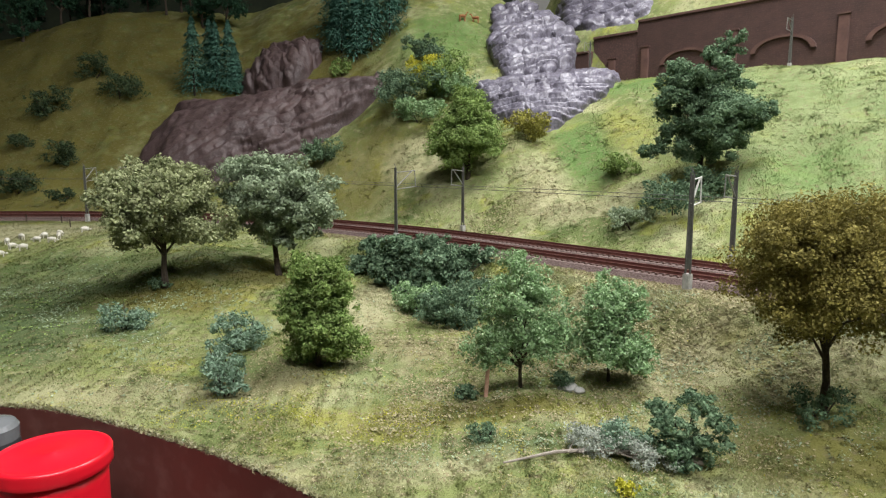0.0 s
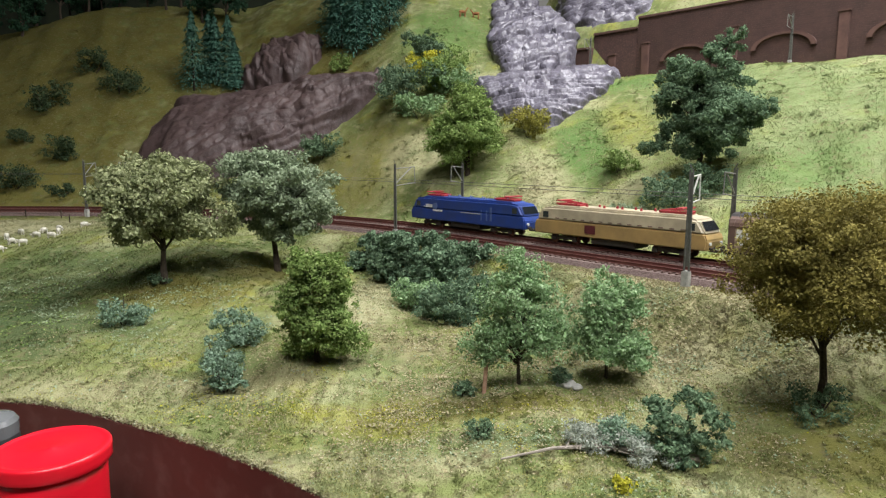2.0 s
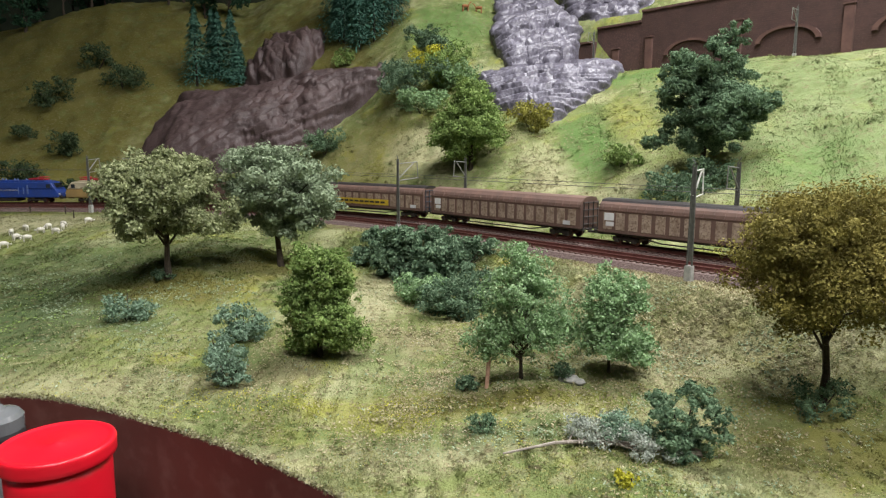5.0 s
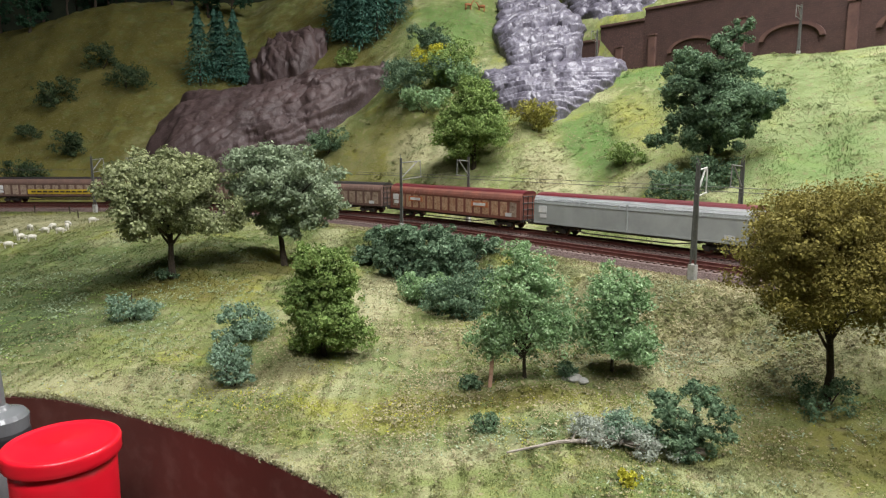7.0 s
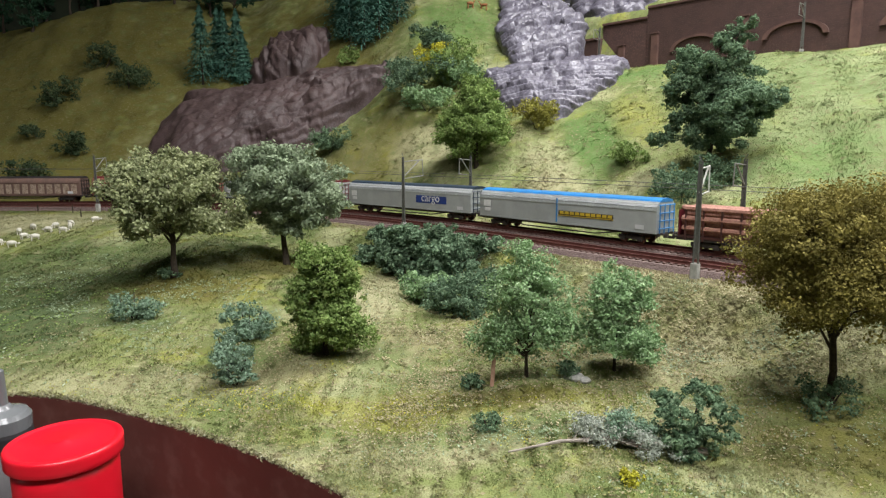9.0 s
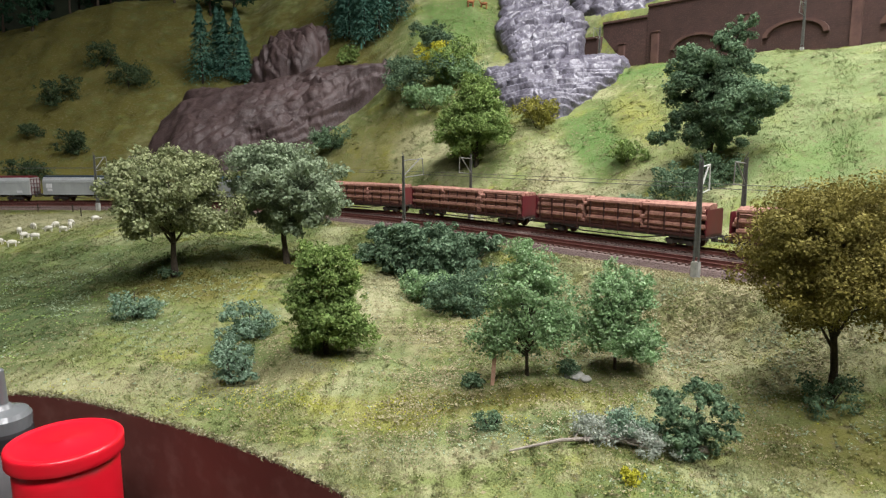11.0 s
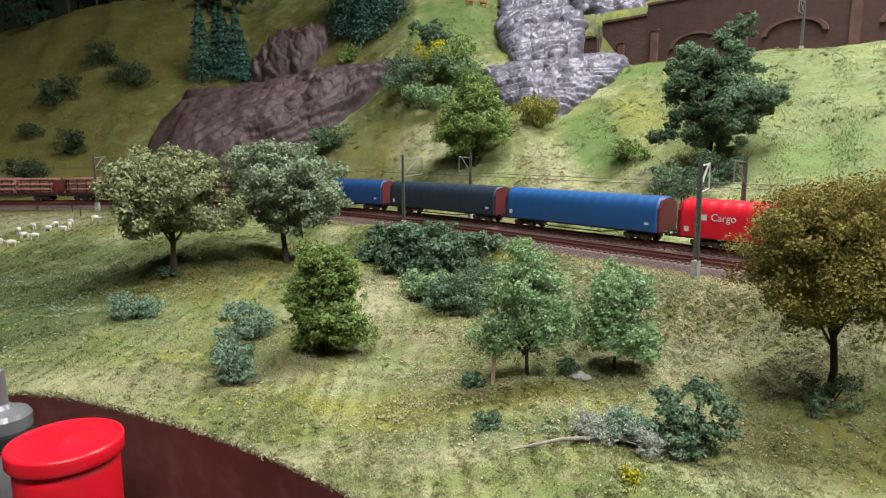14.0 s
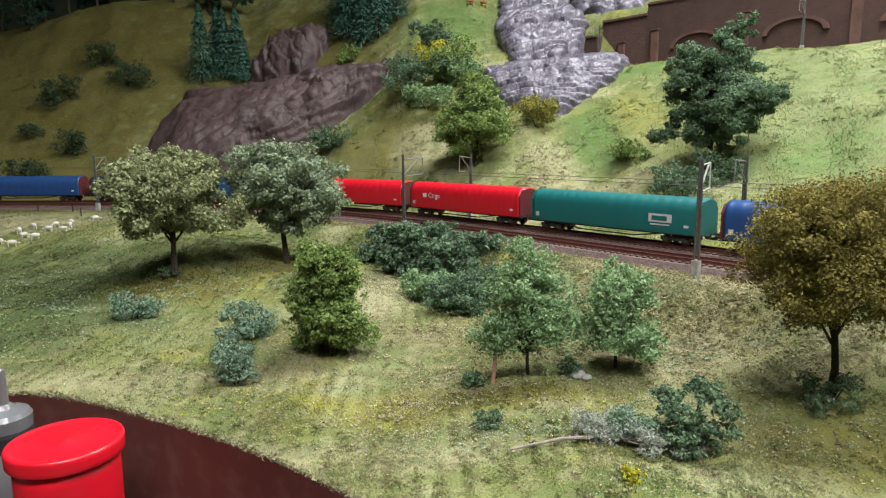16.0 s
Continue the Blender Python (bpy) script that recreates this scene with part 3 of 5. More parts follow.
def rock(name, x, y, a, b, ang, thick, material, label, seed, n=200, power=6, lump=0.3, clamp=None, plane=None, dip=(0, 0, 1), freq=60, plates=0.01, bias=None, pebbles=0.0):
    """A crag standing out of the slope: an uneven oval a by b metres, with beds that break off in stepped plates across dip."""
    t = np.linspace(-1.2, 1.2, n)
    U, V = np.meshgrid(t, t, indexing="ij")
    ca, sa = math.cos(radians(ang)), math.sin(radians(ang))
    X, Y = x + ca * U * a - sa * V * b, y + sa * U * a + ca * V * b
    th = np.arctan2(V, U)
    rim = 1 + 0.10 * np.sin(3 * th + seed) + 0.06 * np.sin(7 * th + 2 * seed) + 0.04 * np.sin(13 * th)
    r = np.hypot(U, V) / rim
    prof = np.clip(1 - r ** power, -0.4, 1)
    ground = height(X, Y)
    flat = np.stack([X.ravel(), Y.ravel(), ground.ravel()], 1)
    rough = field(flat, 9, 3, seed, (1, 1, 0.5)).reshape(n, n)
    base = ground
    if plane:
        wgt = sm(0.0, 0.4, prof)
        base = (base - 0.004) * (1 - wgt) + (plane[0] + plane[1] * X + plane[2] * Y) * wgt
    Z = base + thick * prof * (0.75 + lump * rough)
    if clamp:
        lid = clamp[0] + clamp[1] * (X - x) + 0.012 * rough
        Z = np.where(Z > lid, lid + 0.12 * (Z - lid), Z)
        Z = np.maximum(Z, ground - 0.03)
    Z = np.where(r > 1.06, ground - 0.02, Z)
    gx, gy = np.gradient(Z, axis=0), np.gradient(Z, axis=1)
    tu = np.stack([np.gradient(X, axis=0), np.gradient(Y, axis=0), gx], 2)
    tv = np.stack([np.gradient(X, axis=1), np.gradient(Y, axis=1), gy], 2)
    N = np.cross(tu, tv)
    N /= np.linalg.norm(N, axis=2)[:, :, None] + 1e-12
    P = np.stack([X, Y, Z], 2)
    flat = P.reshape(-1, 3)
    d = np.array(dip, float) / np.linalg.norm(dip)
    warp = field(flat, 7, 3, seed + 3).reshape(n, n)
    fine = field(flat, 45, 4, seed + 5).reshape(n, n)
    grit = field(flat, 190, 3, seed + 7).reshape(n, n)
    lay = (P @ d) * freq + 0.9 * warp + 0.22 * fine
    fr, bed = lay % 1.0, np.floor(lay)
    along = np.cross(d, (0.2, 1.0, 0.1))
    block = np.floor((P @ along) * freq * 0.33 + bed * 0.61 + fine * 0.4)
    pick = np.abs(np.sin(bed * 12.9898 + block * 78.233) * 43758.5453) % 1.0
    step = np.where(fr < 0.72, 0.35 + 0.65 * fr / 0.72, (1 - fr) / 0.28) * (0.45 + 0.55 * pick)
    share = 1.0
    if bias:
        share = 0.02 + 0.98 * sm(bias[1], bias[2], (X - x) * bias[0] - (Z - clamp[0]) * 0.9 + 0.03 * warp)
    out = (plates * step * share + 0.0012 * fine + 0.0009 * grit) * np.clip(prof * 3, 0, 1)
    if pebbles:
        bump = np.clip(field(flat, 85, 1, seed + 9).reshape(n, n) - 0.32, 0, 1)
        out = out + pebbles * bump * np.clip(prof * 3, 0, 1)
    P = P + N * out[:, :, None]
    k = np.arange(n * n).reshape(n, n)
    faces = np.stack([k[:-1, :-1].ravel(), k[1:, :-1].ravel(), k[1:, 1:].ravel(), k[:-1, 1:].ravel()], 1)
    inside = (r.ravel()[faces] < 1.16).any(axis=1)
    verts = P.reshape(-1, 3)
    mid = verts.mean(0)
    ob = mesh_np(name, verts - mid, faces[inside], material)
    ob.matrix_basis = Matrix.Translation(mid)
    return tagged(ob, label, "rock", "rocks")


rock("rock", -0.440, 1.560, 0.268, 0.165, 6, 0.115, M["rock_p"], "purple-brown layered rock face in the hillside", 2, 250, 9, 0.20, (0.252, 0.11), None, (-0.45, 0.15, 0.85), 44, 0.018, (1.0, -0.06, 0.14), 0.006)
rock("rock", -0.430, 1.82, 0.105, 0.072, 5, 0.100, M["rock_p"], "purple-brown rock outcrop above the rock face", 5, 140, 6, 0.3, (0.412, 0.05), None, (1.0, 0.2, 0.25), 30, 0.016)
SLATE = (-0.612, 0.195, 0.590)
rock("rock", 0.218, 1.385, 0.140, 0.125, 8, 0.026, M["rock_g"], "grey layered slate rock running down the slope", 7, 250, 7, 0.6, (0.264, 0.0), SLATE, (-0.10, 0.30, 1.0), 78, 0.017)
rock("rock", 0.200, 1.615, 0.088, 0.190, 4, 0.034, M["rock_g"], "grey jagged slate rock at the wall's end", 9, 220, 7, 0.9, None, SLATE, (-0.35, 0.45, 0.9), 56, 0.022)
rock("rock", 0.400, 1.775, 0.150, 0.062, -49, 0.040, M["rock_g"], "grey slate rock behind the brick wall", 12, 130, 6, 0.45, None, None, (-0.2, 0.3, 1.0), 60, 0.018)


# ---- retaining wall ----
def build_wall():
    q = P0 + 0.775 * NRM
    m = Matrix.Translation((q.x, q.y, 0)) @ Matrix.Rotation(HEAD, 4, "Z")
    # local x runs along the wall to the left and away, local +y to the viewer
    th = thing("retaining_wall", m, "dark red brick retaining wall with arches and pilasters", "wall")
    z0, z1 = 0.20, 0.416
    bm = bmesh.new()
    box(bm, -1.3, 0.24, -0.06, 0, z0, z1)
    part("wall_face", bm, M["brick"], th)
    bm = bmesh.new()
    box(bm, 0.24, 0.365, -0.06, -0.001, z0, 0.394)
    part("wall_face", bm, M["brick"], th)
    bm = bmesh.new()
    box(bm, 0.365, 0.51, -0.06, 0.020, z0, 0.360)
    part("wall_wing", bm, M["brick"], th)
    for x0, x1, z in ((-1.3, 0.24, z1), (0.24, 0.365, 0.394), (0.365, 0.51, 0.360)):
        bm = bmesh.new()
        box(bm, x0, x1, -0.064, 0.004 if x0 < 0.3 else 0.024, z, z + 0.006, 0.001)
        part("coping", bm, M["brick2"], th)
    for x in (0.307, 0.217, 0.010, -0.197, -0.404, -0.611):
        bm = bmesh.new()
        box(bm, x - 0.009, x + 0.009, 0.0, 0.007, z0, 0.340 if x > 0.3 else 0.357 if x > 0.1 else 0.365, 0.0008)
        part("pilaster", bm, M["brick2"], th)
        bm = bmesh.new()
        top = 0.340 if x > 0.3 else 0.357 if x > 0.1 else 0.365
        box(bm, x - 0.011, x + 0.011, 0.0, 0.009, top, top + 0.004, 0.0008)
        part("cap", bm, M["brick2"], th)
    for x in (0.115, -0.090, -0.297, -0.505):
        bm = bmesh.new()
        w, zs = 0.052, 0.313
        pr = None
        for k in range(17):
            a = math.pi * k / 16
            ring = []
            for rr, yy in ((w, 0.0), (w, 0.006), (w + 0.010, 0.006), (w + 0.010, 0.0)):
                ring.append(bm.verts.new((x + rr * math.cos(a), yy, zs + rr * 0.50 * math.sin(a))))
            if pr:
                for i in range(4):
                    bm.faces.new((pr[i], pr[(i + 1) % 4], ring[(i + 1) % 4], ring[i]))
            pr = ring
        bmesh.ops.recalc_face_normals(bm, faces=bm.faces[:])
        part("arch", bm, M["brick2"], th)
    # brick courses standing just proud
    bm = bmesh.new()
    rs = random.Random(4)
    for c in range(58):
        z = z0 + 0.0035 + c * 0.0041
        if z > z1 - 0.004:
            break
        x = -0.55 + (c % 2) * 0.006
        while x < 0.235:
            box(bm, x, x + 0.0112, 0.0, 0.0003 + rs.random() * 0.0003, z, z + 0.0034)
            x += 0.0122
            if len(bm.verts) > 26000:
                break
    ob = part("bricks", bm, mat("brick_loose", (0.048, 0.025, 0.021), (0.074, 0.037, 0.031), 30, 0.9, 0.2, rnd=0.07), th)
    ob["kind"] = "stuff"


build_wall()
for s in (-0.120, 0.345):
    q = P0 + 0.735 * NRM + s * DIR
    mast(q.x, q.y, math.degrees(HEAD) + 90)

# ---- trees and bushes ----
tree("tree", -0.294, 0.677, 0.139, 0.042, 0.146, 0.104, M["leaf_olive"], "broad model tree with pale olive foliage and dark trunk", 24, 40000, 0.0020, 11, 0.0036)
tree("tree", -0.190, 0.741, 0.149, 0.045, 0.148, 0.116, M["leaf_grey"], "broad model tree with grey-green foliage and dark trunk", 26, 44000, 0.0020, 23, 0.0036)
tree("tree", -0.178, 0.765, 0.07, 0.03, 0.03, 0.03, M["leaf_grey"], "slim model tree hidden behind a broad tree", 5, 1500, 0.0013, 24, 0.0022)
tree("tree", 0.2195, 0.361, 0.132, 0.040, 0.114, 0.096, M["leaf_gold"], "model tree with golden-brown autumn foliage", 46, 90000, 0.00095, 31, 0.0024)
tree("tree", 0.297, 0.365, 0.125, 0.040, 0.075, 0.085, M["leaf_gold"], "model tree with dull golden-brown foliage", 16, 30000, 0.00100, 37, 0.0026)
TALL = [(0.026, 0.190, 0.015), (0.022, 0.174, 0.020), (0.016, 0.158, 0.023), (-0.040, 0.146, 0.023), (-0.014, 0.138, 0.028), (0.014, 0.134, 0.030), (0.046, 0.124, 0.022),
        (-0.038, 0.110, 0.026), (-0.006, 0.104, 0.034), (0.030, 0.098, 0.030), (0.080, 0.104, 0.013), (0.064, 0.094, 0.016), (-0.025, 0.074, 0.027), (0.010, 0.070, 0.030),
        (0.043, 0.070, 0.020), (-0.070, 0.049, 0.012), (-0.050, 0.056, 0.016), (0.022, 0.046, 0.018), (-0.014, 0.052, 0.021), (0.058, 0.086, 0.017), (-0.018, 0.122, 0.028), (0.002, 0.086, 0.032)]
tree("tree", 0.350, 0.884, 0.210, 0.050, 0.140, 0.160, M["leaf_dark"], "tall dark green model tree on the grassy slope", 22, 54000, 0.0020, 45, 0.0042, lobes=TALL)
tree("tree", 0.044, 1.150, 0.170, 0.006, 0.172, 0.165, M["leaf_mid"], "olive-green model tree on the spur's foot", 40, 34000, 0.0022, 51, 0.004, taper=0.58)
tree("tree", -0.089, 0.451, 0.086, 0.003, 0.068, 0.086, M["leaf_mid"], "dense bright green egg-shaped model tree", 80, 40000, 0.00115, 61, 0.002, taper=0.32, low=True)
tree("tree", 0.050, 0.401, 0.094, 0.012, 0.074, 0.088, M["leaf_birch"], "airy pale green model birch with thin stems", 46, 19000, 0.00105, 71, 0.0012, taper=0.38, low=True)
tree("tree", 0.106, 0.401, 0.071, 0.004, 0.062, 0.070, M["leaf_birch"], "airy pale green young model tree", 44, 17000, 0.00105, 77, 0.0011, taper=0.22, low=True)
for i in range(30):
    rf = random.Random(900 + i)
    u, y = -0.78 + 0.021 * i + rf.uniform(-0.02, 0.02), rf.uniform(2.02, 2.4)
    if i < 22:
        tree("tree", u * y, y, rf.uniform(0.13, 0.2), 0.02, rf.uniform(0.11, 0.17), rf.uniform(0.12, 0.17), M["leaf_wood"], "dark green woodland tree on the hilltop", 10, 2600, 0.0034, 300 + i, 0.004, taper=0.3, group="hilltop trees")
for i, (x, y, h) in enumerate(((-0.666, 1.784, 0.205), (-0.614, 1.811, 0.180), (-0.579, 1.812, 0.188), (-0.640, 1.84, 0.17), (-0.560, 1.80, 0.13), (-0.273, 1.811, 0.20), (-0.225, 1.758, 0.185), (-0.187, 1.757, 0.19), (-0.140, 1.772, 0.18), (-0.313, 1.90, 0.21), (-0.25, 1.87, 0.2), (-0.20, 1.86, 0.2), (-0.29, 1.83, 0.17), (-0.12, 1.84, 0.16))):
    fir(x, y, h, 100 + i)
D, BL, GR = "dark green leafy model bush on the grass", "pale bluish-green model bush on the grass", "grey-green low model bush on the hillside"
for i, (x, y, w, h, mt, lab, n, sz) in enumerate((
        (0.155, 1.200, 0.075, 0.055, "leaf_ochre", "yellow-green model bush beside the tree", 1800, 0.0021),
        (-0.075, 1.44, 0.12, 0.075, "leaf_teal", D, 3000, 0.0024), (-0.01, 1.46, 0.13, 0.08, "leaf_mid", D, 3000, 0.0024), (-0.05, 1.38, 0.10, 0.05, "leaf_birch", D, 2500, 0.0024), (0.035, 1.42, 0.09, 0.06, "leaf_birch", D, 2200, 0.0024), (-0.04, 1.50, 0.08, 0.06, "leaf_yel", "bush with bright yellow blossom on the spur", 1500, 0.0022), (-0.03, 1.56, 0.12, 0.06, "leaf_teal", D, 2500, 0.0024),
        (-0.991, 1.661, 0.10, 0.075, "leaf_hill", GR, 1500, 0.0025), (-0.944, 1.815, 0.095, 0.07, "leaf_hill", GR, 1300, 0.0025), (-0.843, 1.732, 0.11, 0.08, "leaf_hill", GR, 1600, 0.0025), (-0.867, 1.492, 0.078, 0.055, "leaf_hill", GR, 1200, 0.0022), (-0.918, 1.403, 0.10, 0.055, "leaf_hill", GR, 1400, 0.0022), (-0.806, 1.375, 0.055, 0.03, "leaf_hill", GR, 700, 0.002), (-0.982, 1.546, 0.055, 0.03, "leaf_hill", GR, 600, 0.002),
        (-0.080, 0.763, 0.066, 0.036, "leaf_teal", D, 2800, 0.0021), (-0.050, 0.745, 0.070, 0.036, "leaf_teal", D, 2800, 0.0021), (-0.050, 0.700, 0.050, 0.034, "leaf_teal", D, 2200, 0.0021), (-0.02, 0.60, 0.045, 0.034, "leaf_birch", D, 1500, 0.0014), (-0.025, 0.725, 0.075, 0.040, "leaf_teal", D, 3000, 0.0021), (0.015, 0.66, 0.075, 0.040, "leaf_teal", D, 3200, 0.0021), (-0.015, 0.64, 0.06, 0.035, "leaf_teal", D, 2600, 0.0021), (0.005, 0.57, 0.060, 0.040, "leaf_teal", D, 2800, 0.0014), (0.03, 0.60, 0.05, 0.035, "leaf_teal", D, 2200, 0.0014),
        (-0.159, 0.495, 0.036, 0.032, "leaf_blue", BL, 1600, 0.0012), (-0.141, 0.406, 0.026, 0.032, "leaf_blue", BL, 1500, 0.001), (-0.155, 0.44, 0.026, 0.03, "leaf_blue", BL, 1300, 0.001), (-0.279, 0.555, 0.046, 0.028, "leaf_blue", BL, 1300, 0.0013),
        (0.119, 0.307, 0.034, 0.033, "leaf_dark", D, 4400, 0.00095), (0.097, 0.315, 0.03, 0.024, "leaf_blue", BL, 1400, 0.0009), (0.013, 0.397, 0.016, 0.009, "leaf_dark", D, 500, 0.0009), (0.022, 0.332, 0.015, 0.009, "leaf_dark", D, 450, 0.0008), (0.212, 0.349, 0.027, 0.018, "leaf_dark", D, 900, 0.0009), (0.081, 0.268, 0.010, 0.007, "leaf_yel", "tiny yellow flowering tuft in the grass", 350, 0.0007), (0.078, 0.40, 0.016, 0.012, "leaf_dark", D, 500, 0.0009), (-0.298, 0.672, 0.025, 0.010, "leaf_dark", D, 500, 0.0011),
        (-0.255, 1.380, 0.085, 0.065, "leaf_dark", D, 1800, 0.0023), (-0.258, 1.701, 0.05, 0.05, "leaf_mid", "small yellow-green bush by the rock", 800, 0.0023), (0.267, 0.994, 0.048, 0.039, "leaf_mid", "small green bush on the slope", 1100, 0.0018), (0.294, 0.832, 0.075, 0.045, "leaf_teal", D, 2000, 0.0018), (0.245, 0.84, 0.06, 0.03, "leaf_grey", GR, 1300, 0.0018), (0.34, 0.86, 0.06, 0.04, "leaf_dark", D, 1500, 0.0018))):
    bush(x, y, w, h, M[mt], lab, 200 + i, n, sz)


# ---- rolling stock ----
def paint(name, c, rough=0.45, dirt=0.35):
    d = tuple(v * (1 - dirt) + 0.03 * dirt for v in c)
    return mat(name, d, c, 45, rough, 0.08, fine=260, dist=0.0003)


MT = dict(blue=paint("paint_blue", (0.012, 0.045, 0.24)), cream=paint("paint_cream", (0.50, 0.43, 0.30)), gold=paint("paint_gold", (0.38, 0.25, 0.095)), paleblue=paint("paint_pale_blue", (0.09, 0.14, 0.33)),
          red=paint("paint_red", (0.50, 0.008, 0.015), 0.4, 0.15), panred=paint("pantograph_red", (0.32, 0.016, 0.026), 0.5, 0.2), white=paint("print_white", (0.72, 0.72, 0.72)), glass=mat("cab_glass", (0.02, 0.025, 0.03), (0.03, 0.035, 0.04), 40, 0.08, 0),
          brown=paint("wagon_brown", (0.15, 0.085, 0.065), 0.7), panel=mat("wagon_panel", (0.20, 0.14, 0.10), (0.40, 0.31, 0.24), 120, 0.75, 0.1, c3=(0.12, 0.07, 0.05), fine=500), darkroof=paint("wagon_roof_dark", (0.022, 0.017, 0.018), 0.5),
          panelrust=mat("wagon_panel_rust", (0.32, 0.17, 0.10), (0.50, 0.33, 0.21), 120, 0.75, 0.1, c3=(0.17, 0.07, 0.045), fine=500), redbrown=paint("wagon_red_brown", (0.22, 0.075, 0.05), 0.7), silver=paint("wagon_silver", (0.36, 0.38, 0.37), 0.45, 0.2), litroof_print=paint("litroof_print_pale", (0.55, 0.56, 0.57), 0.4, 0.15), orange=paint("print_orange", (0.55, 0.16, 0.05)),
          yellow=paint("print_yellow", (0.60, 0.42, 0.03)), black=paint("print_black", (0.02, 0.018, 0.02)), endblue=paint("end_blue", (0.02, 0.20, 0.50)), endred=paint("end_red", (0.12, 0.012, 0.018)), endbrown=paint("end_brown", (0.125, 0.016, 0.020), 0.5), navy=paint("tarp_navy", (0.012, 0.028, 0.05), 0.55), tarpblue=paint("tarp_blue", (0.010, 0.055, 0.19), 0.45, 0.2), tarpblue2=paint("tarp_mid_blue", (0.012, 0.085, 0.26), 0.45, 0.2),
          tarpred=paint("tarp_red", (0.60, 0.006, 0.02), 0.4, 0.1), teal=paint("tarp_teal", (0.006, 0.13, 0.13), 0.45, 0.15), log=mat("log_wood", (0.25, 0.115, 0.085), (0.42, 0.22, 0.165), 180, 0.8, 0.3, c3=(0.16, 0.065, 0.045), fine=600, rnd=0.0), stake=paint("stake_brown", (0.065, 0.02, 0.016)))


def bogie(th, x, wb=0.0105):
    bm = bmesh.new()
    for sy in (-1, 1):
        box(bm, x - 0.016, x + 0.016, sy * 0.0120 - 0.001, sy * 0.0120 + 0.001, 0.0045, 0.0090, 0.0005)
        for ax in (-wb, wb):
            box(bm, x + ax - 0.003, x + ax + 0.003, sy * 0.0128 - 0.0012, sy * 0.0128 + 0.0012, 0.003, 0.0085, 0.0005)
    box(bm, x - 0.004, x + 0.004, -0.012, 0.012, 0.006, 0.012)
    b = part("bogie", bm, M["dark"], th)
    for ax in (-wb, wb):
        bm = bmesh.new()
        for sy in (-1, 1):
            tube(bm, (x + ax, sy * 0.0078, 0.0053), (x + ax, sy * 0.0104, 0.0053), 0.0053, 0.0053, 16)
        tube(bm, (x + ax, -0.0085, 0.0053), (x + ax, 0.0085, 0.0053), 0.0012, seg=6)
        part("wheelset", bm, M["rail"], b)


def buffers(th, L):
    for sx in (-1, 1):
        for sy in (-1, 1):
            bm = bmesh.new()
            tube(bm, (sx * (L / 2 - 0.006), sy * 0.010, 0.0125), (sx * (L / 2 - 0.001), sy * 0.010, 0.0125), 0.0011, seg=8)
            tube(bm, (sx * (L / 2 - 0.001), sy * 0.010, 0.0125), (sx * L / 2, sy * 0.010, 0.0125), 0.0024, seg=10)
            part("buffer", bm, M["dark"], th)
        bm = bmesh.new()
        box(bm, min(sx * (L / 2 - 0.01), sx * (L / 2 + 0.002)), max(sx * (L / 2 - 0.01), sx * (L / 2 + 0.002)), -0.0015, 0.0015, 0.008, 0.0105)
        part("coupling", bm, M["dark"], th)


def underframe(th, L, inset=0.055, drop=0.0060):
    bm = bmesh.new()
    for sy in (-1, 1):
        y0, y1 = sy * 0.0145 - 0.0008, sy * 0.0145 + 0.0008
        box(bm, -L / 2 + 0.006, L / 2 - 0.006, y0, y1, 0.0105, 0.0135)
        box(bm, -L / 2 + inset + 0.03, L / 2 - inset - 0.03, y0, y1, drop, drop + 0.0012)
        for sx in (-1, 1):
            tube(bm, (sx * (L / 2 - inset - 0.03), sy * 0.0145, drop + 0.0006), (sx * (L / 2 - inset), sy * 0.0145, 0.011), 0.0008, seg=5)
    box(bm, -L / 2 + 0.008, L / 2 - 0.008, -0.012, 0.012, 0.0115, 0.0135)
    part("underframe", bm, M["dark"], th)


def end_rack(th, L, c):
    for sx in (-1, 1):
        x = sx * (L / 2 - 0.0075)
        for y in (-0.013, -0.0045, 0.0045, 0.013):
            bm = bmesh.new()
            tube(bm, (x, y, 0.013), (x, y, 0.043), 0.0006, seg=5)
            part("rack_post", bm, c, th)
        for z in (0.018, 0.026, 0.034, 0.042):
            bm = bmesh.new()
            tube(bm, (x, -0.0145, z), (x, 0.0145, z), 0.0006, seg=5)
            part("rack_bar", bm, c, th)


def plate(th, x0, x1, z0, z1, c, name="sign", y=0.0176, t=0.0004, parent=None, side=1):
    bm = bmesh.new()
    ya, yb = sorted((side * y, side * (y + t)))
    box(bm, x0, x1, ya, yb, z0, z1)
    return part(name, bm, c, parent or th)


def words(th, text, x, z, size, c, y):
    """Raised lettering on the side that faces the viewer."""
    cu = bpy.data.curves.new("lettering", "FONT")
    cu.body, cu.size, cu.extrude, cu.resolution_u = text, size, 0.00015, 3
    ob = bpy.data.objects.new("lettering", cu)
    me = bpy.data.meshes.new_from_object(ob)
    bpy.data.objects.remove(ob)
    me.materials.append(c)
    o = new("lettering", me)
    o.parent = th
    o.matrix_basis = pose(x, y, z, 90, 0, 180)
    return o


SIDE = [(0.0165, 0.0130), (0.0172, 0.0145), (0.0172, 0.0370), (0.0166, 0.0400), (0.0150, 0.0432), (0.0125, 0.0455)]


